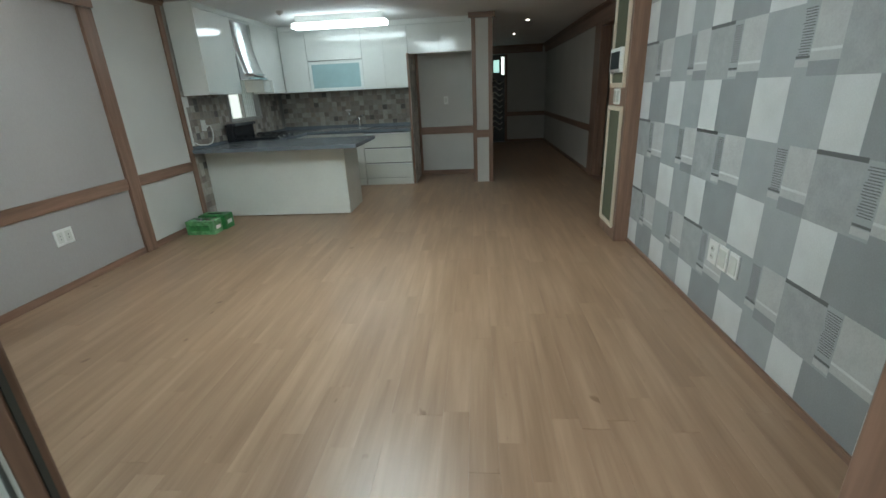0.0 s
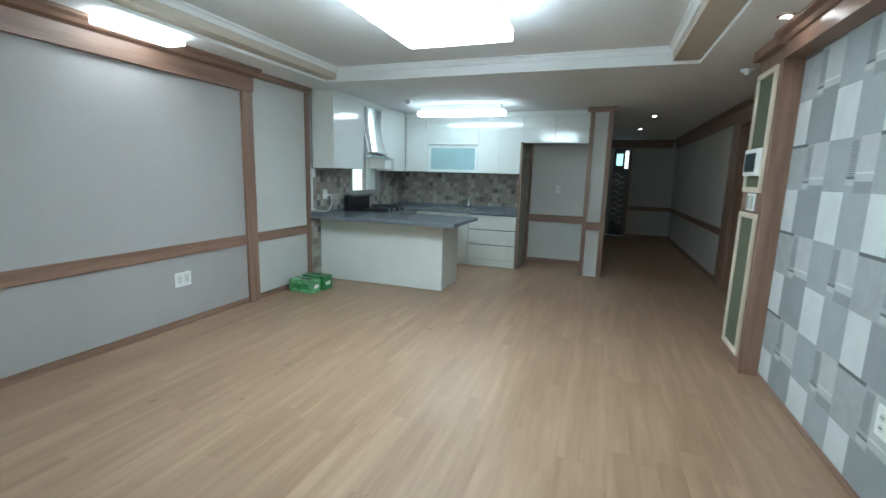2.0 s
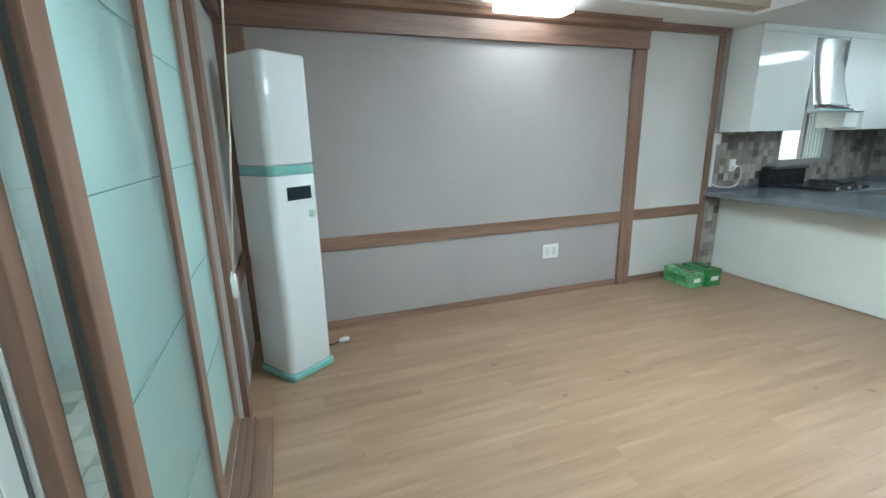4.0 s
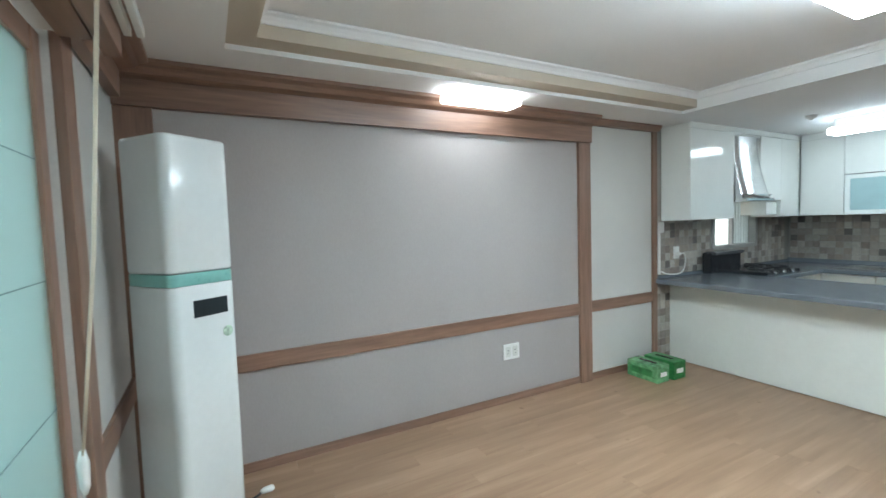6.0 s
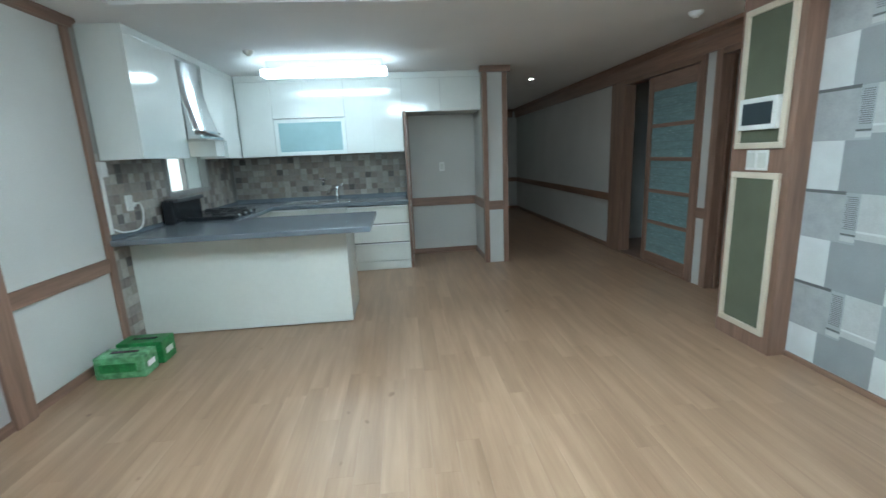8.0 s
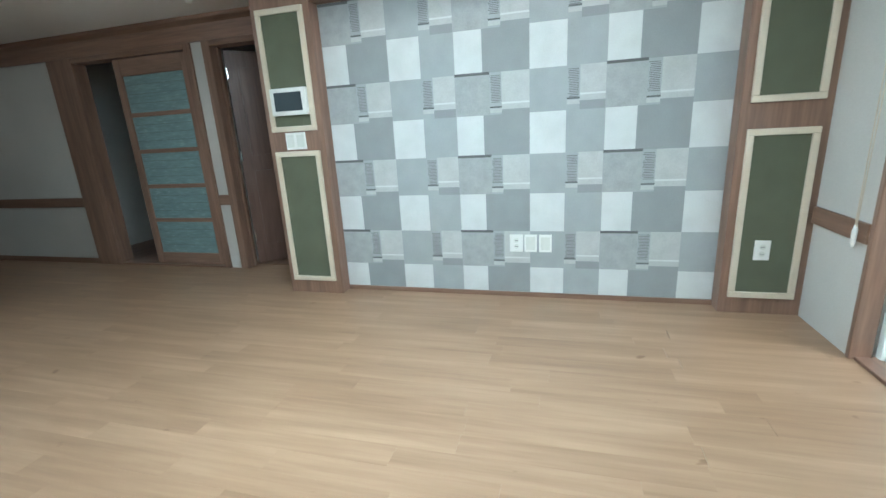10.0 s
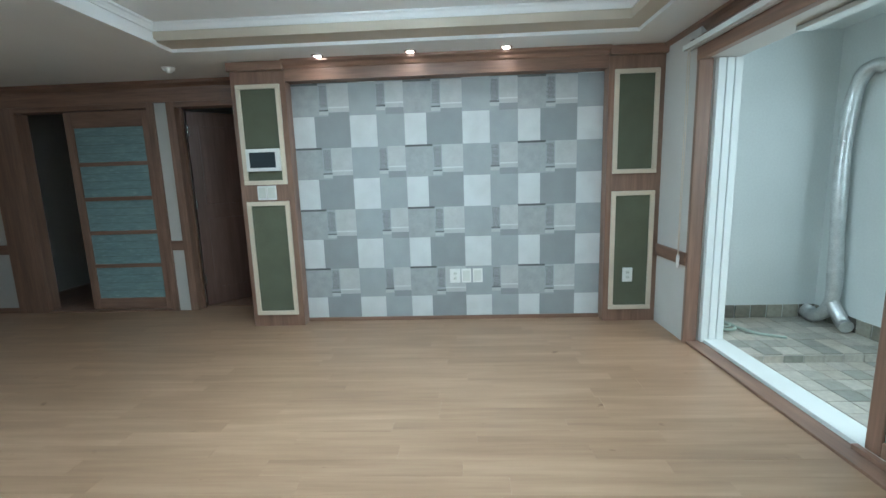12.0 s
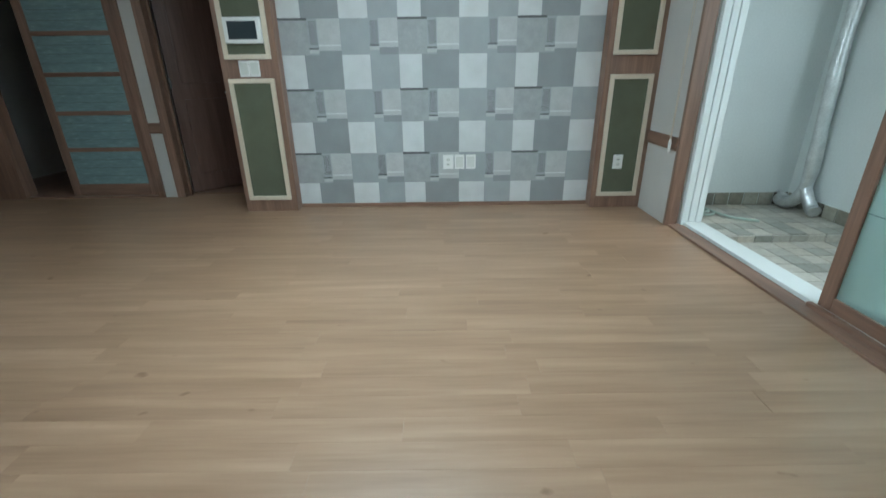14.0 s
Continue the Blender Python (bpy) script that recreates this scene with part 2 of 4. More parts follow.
def sweep(bm, profile, a, b, side, up=(0, 0, 1)):
    """Extrudes a 2D profile (across, up) from a to b; side is the direction of 'across'."""
    s, u = Vector(side), Vector(up)
    r0 = [bm.verts.new(Vector(a) + s * p + u * q) for p, q in profile]
    r1 = [bm.verts.new(Vector(b) + s * p + u * q) for p, q in profile]
    n = len(profile)
    for k in range(n):
        bm.faces.new((r0[k], r0[(k + 1) % n], r1[(k + 1) % n], r1[k]))
    bm.faces.new(r0[::-1])
    bm.faces.new(r1)


def smooth_path(ctrl, steps=10):
    """Catmull-Rom through control points."""
    c = [Vector(p) for p in ctrl]
    c = [c[0] * 2 - c[1]] + c + [c[-1] * 2 - c[-2]]
    out = []
    for i in range(1, len(c) - 2):
        for k in range(steps):
            s = k / steps
            p0, p1, p2, p3 = c[i - 1:i + 3]
            out.append(0.5 * ((2 * p1) + (p2 - p0) * s + (2 * p0 - 5 * p1 + 4 * p2 - p3) * s * s + (3 * p1 - p0 - 3 * p2 + p3) * s ** 3))
    return out + [c[-2]]


def mesh_from(bm, name, mats):
    bmesh.ops.recalc_face_normals(bm, faces=bm.faces)
    me = bpy.data.meshes.new(name)
    bm.to_mesh(me)
    bm.free()
    for m in mats if isinstance(mats, (list, tuple)) else [mats]:
        me.materials.append(m)
    return me


def thing(name, base, label, category, group="", kind=""):
    ob = new(name)
    ob.empty_display_size = 0.1
    ob.location = base
    ORIGIN[ob.name] = Vector(base)
    return tagged(ob, label, category, group, kind)


def part(name, bm, material, parent, label=""):
    """Links a bmesh, drawn in room coordinates, as one mesh under a thing or a part."""
    org = ORIGIN[parent.name]
    bmesh.ops.translate(bm, vec=-org, verts=bm.verts)
    ob = new(name, mesh_from(bm, name, material))
    ob.parent = parent
    ORIGIN[ob.name] = org
    return tagged(ob, label)


def solid(name, bm, material, label, category, group="", kind=""):
    """A top-level thing of one mesh, with its origin at its base."""
    lo = Vector([min(v.co[k] for v in bm.verts) for k in range(3)])
    hi = Vector([max(v.co[k] for v in bm.verts) for k in range(3)])
    org = Vector(((lo.x + hi.x) / 2, (lo.y + hi.y) / 2, lo.z))
    bmesh.ops.translate(bm, vec=-org, verts=bm.verts)
    ob = new(name, mesh_from(bm, name, material))
    ob.location = org
    ORIGIN[ob.name] = org
    return tagged(ob, label, category, group, kind)


def bm_box(*a, **k):
    bm = bmesh.new()
    box(bm, *a, **k)
    return bm


def setting(name, bm, material, label, category):
    return solid(name, bm, material, label, category, kind="structure")


# ---- the structure ----
H = 2.30                       # lower ceiling
XL, XR, XC = -3.25, 1.22, 1.65  # left wall, papered wall, corridor wall
YB, YE = 6.75, 11.2            # kitchen back wall, corridor end
CX = 0.13                      # corridor side of the pier

bm = bm_box(XL - 0.15, XC + 0.15, -0.28, YE + 0.15, -0.12, -0.006)
FLOOR = setting("floor", bm, PLANK, "brown wood-look vinyl plank floor, worn and softly shiny", "floor")

bm = bm_box(XL - 0.15, XL, -0.28, 3.13, 0, 2.6)
WALL_W = setting("wall_west", bm, GREY_PAPER, "living room wall in warm grey textured wallpaper", "wall")
bm = bm_box(XL - 0.15, XL, 3.13, 4.03, 0, 2.6)
setting("wall_west_pale", bm, PALE_PAPER, "narrow pale wallpapered wall beside the kitchen", "wall")
bm = bmesh.new()                                        # kitchen side wall with its window opening
for y0, y1, z0, z1 in ((4.03, 5.02, 0, 2.6), (5.90, 6.9, 0, 2.6), (5.02, 5.90, 0, 1.06), (5.02, 5.90, 1.62, 2.6)):
    box(bm, XL - 0.15, XL - 0.008, y0, y1, z0, z1)
WALL_K = setting("wall_kitchen_west", bm, GROUT, "kitchen side wall behind mixed stone tiles", "wall")
bm = bm_box(XL, -1.03, YB - 0.10, YB + 0.1, 0, 2.6)
WALL_KN = setting("wall_kitchen_north", bm, GROUT, "kitchen back wall behind mixed stone tiles", "wall")
bm = bm_box(-1.03, -0.12, YB, YB + 0.1, 0, 2.6)
setting("wall_niche", bm, PALE_PAPER, "pale wallpapered back wall of the fridge niche", "wall")
bm = bm_box(-0.12, CX, 6.00, YB + 0.1, 0, H)
setting("wall_pier", bm, PALE_PAPER, "pale wallpapered pier between niche and corridor", "wall")
bm = bm_box(-0.05, CX, YB + 0.1, YE, 0, H)
setting("wall_corridor_west", bm, PALE_PAPER, "pale wallpapered corridor wall", "wall")
bm = bmesh.new()
box(bm, -0.05, XC + 0.15, YE, YE + 0.12, 2.10, H)
box(bm, 0.70, XC + 0.15, YE, YE + 0.12, 0, 2.10)
setting("wall_corridor_north", bm, PALE_PAPER, "pale wallpapered end wall of the dark corridor", "wall")
bm = bmesh.new()                                        # corridor east wall: two doorways
for y0, y1, z0, z1 in ((3.60, 3.72, 0, H), (4.54, 4.67, 0, H), (6.43, YE + 0.12, 0, H), (3.72, 4.54, 2.14, H), (4.67, 6.43, 2.14, H)):
    box(bm, XC, XC + 0.12, y0, y1, z0, z1)
setting("wall_corridor_east", bm, PALE_PAPER, "pale wallpapered corridor wall with two doorways", "wall")
bm = bm_box(XR, XC + 0.15, -0.28, 3.60, 0, 2.6)
WALL_E = setting("wall_east", bm, GREY_PAPER, "living room feature wall under geometric grey wallpaper", "wall")

# window wall: pieces beside and above the balcony opening
X0, X1 = -2.22, 0.58           # opening
bm = bmesh.new()
box(bm, X1, XR, -0.28, 0.0, 0, H)
box(bm, XL, X0, -0.28, -0.15, 0, H)
box(bm, X0, X1, -0.28, -0.04, 2.06, H)
setting("wall_south", bm, PALE_PAPER, "pale wallpapered wall round the balcony opening", "wall")

# ceiling: lower border, tray step, upper tray
OX0, OX1, OY0, OY1 = -2.82, 0.74, 0.36, 3.84
IX0, IX1, IY0, IY1 = -2.69, 0.54, 0.49, 3.82
bm = bmesh.new()
for x0, x1, y0, y1 in ((XL - 0.15, OX0, -0.28, OY1), (OX1, XC + 0.15, -0.28, OY1), (OX0, OX1, -0.28, OY0), (XL - 0.15, XC + 0.15, OY1, YE + 0.12)):
    box(bm, x0, x1, y0, y1, H, H + 0.3)
box(bm, OX0, OX1, OY0, OY1, 2.44, 2.60)
setting("ceiling", bm, WHITE_PAPER, "white papered ceiling with a stepped tray over the living room", "ceiling")
bm = bmesh.new()
for x0, x1, y0, y1 in ((OX0 + 0.002, IX0, OY0 + 0.002, OY1 - 0.002), (IX1, OX1 - 0.002, OY0 + 0.002, OY1 - 0.002), (IX0, IX1, OY0 + 0.002, IY0)):
    box(bm, x0, x1, y0, y1, H + 0.025, 2.439)
setting("ceiling_step", bm, BEIGE_PAPER, "beige papered step of the ceiling tray", "ceiling")
bm = bmesh.new()                                        # cornice of the tray
prof = [(0, 0), (0.045, 0), (0.045, -0.012), (0.030, -0.020), (0.018, -0.036), (0.012, -0.05), (0, -0.05)]
sweep(bm, prof, (IX0, IY0, 2.438), (IX0, IY1, 2.438), (1, 0, 0))
sweep(bm, prof, (IX1, IY0, 2.438), (IX1, IY1, 2.438), (-1, 0, 0))
sweep(bm, prof, (IX0, IY0, 2.438), (IX1, IY0, 2.438), (0, 1, 0))
sweep(bm, prof, (IX0, OY1 - 0.002, 2.438), (IX1, OY1 - 0.002, 2.438), (0, -1, 0))
setting("cornice", bm, WHITE_PAPER, "white plaster cornice inside the ceiling tray", "trim")
bm = bm_box(OX0 + 0.16, OX1 - 0.2, OY1 - 0.022, OY1 + 0.004, H - 0.004, H + 0.03)
setting("trim_tray", bm, WHITE_PAPER, "thin white edge of the ceiling tray", "trim")

# crown beams in brown wood
crown = [(0, 0), (0.16, 0), (0.16, -0.022), (0.12, -0.035), (0.10, -0.06), (0.05, -0.075), (0.045, -0.21), (0, -0.21)]
bm = bmesh.new()
sweep(bm, crown, (XL, -0.15, H - 0.001), (XL, 3.185, H - 0.001), (1, 0, 0))
sweep(bm, [(0, 0), (0.07, 0), (0.07, -0.02), (0.035, -0.05), (0, -0.055)], (XL, 3.185, H - 0.001), (XL, 4.09, H - 0.001), (1, 0, 0))
setting("trim_crown_west", bm, WOOD_Y, "brown wooden crown beam with stepped moulding", "trim")
bm = bmesh.new()
sweep(bm, [(0, 0), (0.19, 0), (0.19, -0.02), (0.15, -0.035), (0.135, -0.06), (0.12, -0.065), (0.12, -0.16), (0, -0.16)], (XR, 0.452, H - 0.001), (XR, 3.128, H - 0.001), (-1, 0, 0))
setting("trim_crown_east", bm, WOOD_Y, "brown wooden crown beam over the feature wallpaper", "trim")
bm = bmesh.new()
sweep(bm, [(0, 0), (0.10, 0), (0.10, -0.03), (0.05, -0.06), (0.03, -0.19), (0, -0.19)], (XC, 3.60, H - 0.001), (XC, YE, H - 0.001), (-1, 0, 0))
setting("trim_crown_corridor", bm, WOOD_Y, "brown wooden crown beam along the corridor", "trim")
bm = bmesh.new()
sweep(bm, [(0, 0), (0.09, 0), (0.09, -0.03), (0.04, -0.06), (0.03, -0.18), (0, -0.18)], (CX, YE, H - 0.001), (XC - 0.1, YE, H - 0.001), (0, -1, 0))
setting("trim_crown_end", bm, WOOD_X, "brown wooden crown beam at the corridor end", "trim")
bm = bmesh.new()
sweep(bm, [(0, 0), (0.17, 0), (0.17, -0.022), (0.13, -0.035), (0.11, -0.06), (0.05, -0.075), (0.045, -0.20), (0, -0.20)], (XL + 0.16, -0.14, H - 0.002), (XR - 0.13, -0.14, H - 0.002), (0, 1, 0))
setting("trim_crown_south", bm, WOOD_X, "brown wooden crown beam over the balcony opening", "trim")

# skirting boards
def skirting(name, x0, x1, y0, y1, material, h=0.06):
    return setting(name, bm_box(x0, x1, y0, y1, 0, h, bevel=0.003), material, "low brown wooden skirting board", "baseboard")

skirting("baseboard", XL, XL + 0.012, 0.02, 3.05, WOOD_Y)
skirting("baseboard", XL, XL + 0.012, 3.185, 4.02, WOOD_Y)
skirting("baseboard", -0.99, -0.12, YB - 0.012, YB, WOOD_X, 0.07)
skirting("baseboard", -0.132, -0.12, 6.08, YB - 0.012, WOOD_Y, 0.07)
skirting("baseboard", XR - 0.012, XR, 0.45, 3.13, WOOD_Y, 0.035)
skirting("baseboard", 0.70, XC - 0.012, YE - 0.012, YE, WOOD_X)
skirting("baseboard", XC - 0.012, XC, 6.43, YE, WOOD_Y)
skirting("baseboard", CX, CX + 0.012, 6.08, YE, WOOD_Y)

# dado rails and upright trims
def rail(name, x0, x1, y0, y1, z0, z1, material, what="flat brown wooden wall trim"):
    return setting(name, bm_box(x0, x1, y0, y1, z0, z1, bevel=0.004), material, what, "trim")

rail("trim_dado", XL, XL + 0.018, 0.02, 3.05, 0.608, 0.708, WOOD_Y)
rail("trim_dado", XL, XL + 0.018, 3.185, 4.02, 0.612, 0.712, WOOD_Y)
rail("trim_upright", XL, XL + 0.030, 3.05, 3.185, 0, 2.088, WOOD_Z)
rail("trim_upright", XL, XL + 0.022, 4.02, 4.085, 0, H - 0.002, WOOD_Z)
rail("trim_upright", XL, XL + 0.030, -0.15, 0.02, 0, 2.088, WOOD_Z)
rail("trim_dado", -0.99, -0.12, YB - 0.018, YB, 0.66, 0.775, WOOD_X)
rail("trim_dado", -0.138, -0.12, 6.082, YB - 0.02, 0.66, 0.775, WOOD_Y)
rail("trim_dado", -0.085, 0.088, 5.982, 6.00, 0.655, 0.765, WOOD_X)
rail("trim_upright", -0.142, -0.085, 5.98, 6.08, 0, H - 0.002, WOOD_Z)
rail("trim_upright", 0.088, CX + 0.02, 5.98, 6.08, 0, H - 0.002, WOOD_Z)
rail("trim_crown_pier", -0.18, CX + 0.05, 5.94, 5.99, H - 0.07, H - 0.003, WOOD_X, "small brown wooden capital on the pier")
rail("trim_dado", XC - 0.018, XC, 6.43, YE, 0.64, 0.74, WOOD_Y)
rail("trim_dado", 0.70, XC - 0.02, YE - 0.018, YE, 0.64, 0.74, WOOD_X)
rail("trim_dado", XC - 0.018, XC, 4.54, 4.67, 0.645, 0.745, WOOD_Y)
rail("trim_dado", 0.593, 1.095, 0, 0.018, 0.59, 0.69, WOOD_X)
rail("trim_upright", -1.03, -0.99, YB - 0.03, YB, 0, 1.86, WOOD_Z)
rail("trim_dado", XL + 0.03, X0 - 0.13, -0.15, -0.132, 0.58, 0.69, WOOD_X)


# ---- balcony shell ----
BX0, BX1, BY = -3.4, 1.12, -1.37
bm = bm_box(BX0, BX1 + 0.1, BY - 0.1, -0.28, -0.20, -0.066)
BFLOOR = setting("floor_balcony", bm, PALE_GROUT, "tiled balcony floor with grey joints", "floor")
bm = bm_box(0.32, BX1, BY, -0.28, -0.066, -0.004)
BSTEP = setting("floor_step", bm, PALE_GROUT, "raised tiled step on the balcony", "floor")
bm = bm_box(BX1, BX1 + 0.1, BY - 0.1, -0.28, -0.2, 2.5)
setting("wall_balcony_east", bm, BALCONY_PAINT, "white painted balcony end wall", "wall")
bm = bmesh.new()
box(bm, 0.45, BX1, BY - 0.1, BY, -0.2, 2.5)
box(bm, BX0, 0.45, BY - 0.1, BY, -0.2, 0.85)
box(bm, BX0, 0.45, BY - 0.1, BY, 2.15, 2.5)
setting("wall_balcony_south", bm, BALCONY_PAINT, "white painted balcony outer wall with a long window", "wall")
bm = bm_box(BX0 - 0.1, BX0, BY - 0.1, -0.28, -0.2, 2.5)
setting("wall_balcony_west", bm, BALCONY_PAINT, "white painted balcony end wall", "wall")
bm = bm_box(BX0, BX1 + 0.1, BY - 0.1, -0.28, 2.36, 2.5)
setting("ceiling_balcony", bm, BALCONY_PAINT, "white painted balcony ceiling", "ceiling")

# ---- balcony opening: casing, white inner frame, sliding doors ----
door = thing("door_frame", (X1, 0, 0), "brown wooden casing round the balcony opening", "door frame", kind="structure")
part("jamb", bm_box(X1 - 0.02, X1 + 0.012, -0.085, 0.012, 0, 2.055, bevel=0.004), WOOD_Z, door)
part("jamb", bm_box(X0 - 0.13, X0, -0.15, -0.12, 0, 2.12, bevel=0.004), WOOD_Z, door)
part("header", bm_box(X0 - 0.13, X1 + 0.012, -0.036, 0.016, 2.045, 2.205, bevel=0.004), WOOD_X, door)
part("threshold", bm_box(X0, X1, -0.126, -0.012, -0.004, 0.014, bevel=0.004), WOOD_X, door)
part("track_step", bm_box(X0 + 0.001, -1.424, -0.167, -0.1265, 0.0, 0.039, bevel=0.003), WOOD_X, door)
part("track_step", bm_box(X0 + 0.001, -0.77, -0.1255, -0.095, 0.0, 0.038, bevel=0.003), WOOD_X, door)
part("soffit", bm_box(X0 + 0.001, -0.757, -0.126, -0.041, 2.046, 2.0585, bevel=0.002), WOOD_X, door)
inner = thing("window_frame", (X1, -0.15, 0), "white plastic inner frame of the balcony opening", "door frame", kind="structure")
bm = bmesh.new()
for k in range(3):
    box(bm, X1 - 0.030 - 0.006 * k, X1 - 0.001, -0.278 + 0.06 * k, -0.228 + 0.06 * k, 0.0, 2.05, bevel=0.004)
part("side_frame", bm, PVC, inner)
part("sill", bm_box(X0, X1 - 0.04, -0.279, -0.128, -0.02, 0.035, bevel=0.004), PVC, inner)
bm = bmesh.new()
box(bm, -0.755, -0.04, -0.278, -0.19, 2.03, 2.055, bevel=0.004)
part("head_frame", bm, PVC, inner)


ETCH = mat("etched_blue_line", (0.22, 0.36, 0.38), 0.5)


def sliding_panel(x0, x1, y, label):
    """A sliding door: brown stiles and rails round a frosted turquoise pane."""
    d = thing("sliding_door", ((x0 + x1) / 2, y, 0.02), label, "sliding door", "balcony sliding doors")
    for a, b in ((x0, x0 + 0.075), (x1 - 0.075, x1)):
        part("stile", bm_box(a, b, y - 0.018, y + 0.018, 0.036, 2.045, bevel=0.005), WOOD_Z, d)
    part("rail", bm_box(x0 + 0.075, x1 - 0.075, y - 0.016, y + 0.016, 0.036, 0.11, bevel=0.004), WOOD_X, d)
    part("rail", bm_box(x0 + 0.075, x1 - 0.075, y - 0.016, y + 0.016, 1.97, 2.045, bevel=0.004), WOOD_X, d)
    part("pane", bm_box(x0 + 0.07, x1 - 0.07, y - 0.005, y + 0.005, 0.10, 1.98), FROST, d, "frosted turquoise glass pane")
    for z in (0.55, 0.93, 1.31, 1.66):
        part("etched_line", bm_box(x0 + 0.075, x1 - 0.075, y - 0.0065, y + 0.0065, z, z + 0.0025), ETCH, d)
    return d


lead = sliding_panel(-1.46, -0.80, -0.145, "brown sliding door with frosted turquoise glass, slid open")
part("edge_seal", bm_box(-0.801, -0.797, -0.155, -0.144, 0.03, 2.04), RUBBER, lead, "dark rubber edge seal")
sliding_panel(-2.215, -1.33, -0.187, "brown sliding door with frosted turquoise glass beside the wall")

sash = thing("outer_sash", (-1.2, -0.22, 0.035), "white plastic outer window sash slid behind the wooden doors", "sliding door")
for a, b in ((-1.30, -1.23), (-0.82, -0.75)):
    part("stile", bm_box(a, b, -0.262, -0.216, 0.036, 1.998, bevel=0.005), PVC, sash)
part("gasket", bm_box(-0.751, -0.747, -0.232, -0.226, 0.04, 1.99), RUBBER, sash)
part("cover_strip", bm_box(-0.80, -0.752, -0.2155, -0.190, 0.04, 1.995, bevel=0.003), WOOD_Z, sash, "brown wooden cover strip")
part("pane", bm_box(-1.24, -0.81, -0.242, -0.236, 0.10, 1.93), CLEAR, sash, "clear glass pane")
for z0, z1 in ((0.036, 0.10), (1.93, 1.998)):
    part("rail", bm_box(-1.23, -0.82, -0.262, -0.216, z0, z1, bevel=0.004), PVC, sash)

# roller blind rail and cords
def blind_rail(x0, x1, xc, zc, yc, label):
    """A double rail on the header, with a looped pull cord and its weight."""
    blind = thing("blind_rail", ((x0 + x1) / 2, 0.05, 2.12), label, "blind rail", "blind rails over the balcony opening")
    for y in (0.035, 0.073):
        part("track", bm_box(x0, x1, y - 0.012, y + 0.012, 2.125, 2.160, bevel=0.004), PVC, blind)
    for x in (x0 + 0.12, x1 - 0.12):
        part("bracket", bm_box(x - 0.012, x + 0.012, 0.0165, 0.084, 2.1605, 2.172, bevel=0.002), STEEL, blind)
    for dx in (-0.014, 0.014):
        bm = bmesh.new()
        tube(bm, [(xc + dx, 0.05, 2.126), (xc + dx * 0.9, (0.05 + yc) / 2, 1.4), (xc + dx * 0.4, yc, zc)], 0.0025, 6)
        part("pull_cord", bm, CREAM, blind)
    bm = bmesh.new()
    tube(bm, [(xc, yc, zc + 0.02), (xc, yc, zc - 0.01), (xc, yc, zc - 0.07), (xc, yc, zc - 0.09)], 0.01, 8, radii=[0.006, 0.013, 0.011, 0.004])
    part("cord_weight", bm, WHITE_PLASTIC, blind)


blind_rail(-0.28, 0.66, 0.63, 0.66, 0.05, "white double blind rail with a pull cord above the balcony opening")
blind_rail(-2.36, -0.95, -1.80, 0.90, -0.055, "white double blind rail above the frosted sliding doors")

# ---- papered feature wall ----
P_LIGHT = mat("paper_light", (0.62, 0.64, 0.63), 0.6, var=0.05, scale=8, fine=160, fvar=0.10, bump=0.2)
P_MID = mat("paper_mid", (0.355, 0.380, 0.385), 0.6, var=0.05, scale=8, fine=160, fvar=0.12, bump=0.2)
P_DARK = mat("paper_dark", (0.28, 0.30, 0.305), 0.6, var=0.05, scale=8, fine=160, fvar=0.12, bump=0.2)
P_MOTTLE = mat("paper_mottled", (0.36, 0.375, 0.375), 0.6, var=0.09, scale=14, fine=120, fvar=0.12, bump=0.25)
P_PALE = mat("paper_pale", (0.48, 0.495, 0.485), 0.6, var=0.06, scale=12, fine=140, fvar=0.12, bump=0.2)
P_LINE = mat("paper_line", (0.11, 0.115, 0.115), 0.6, var=0.1, fine=100)
PAPER = [P_LIGHT, P_MID, P_DARK, P_MOTTLE, P_PALE, P_LINE]


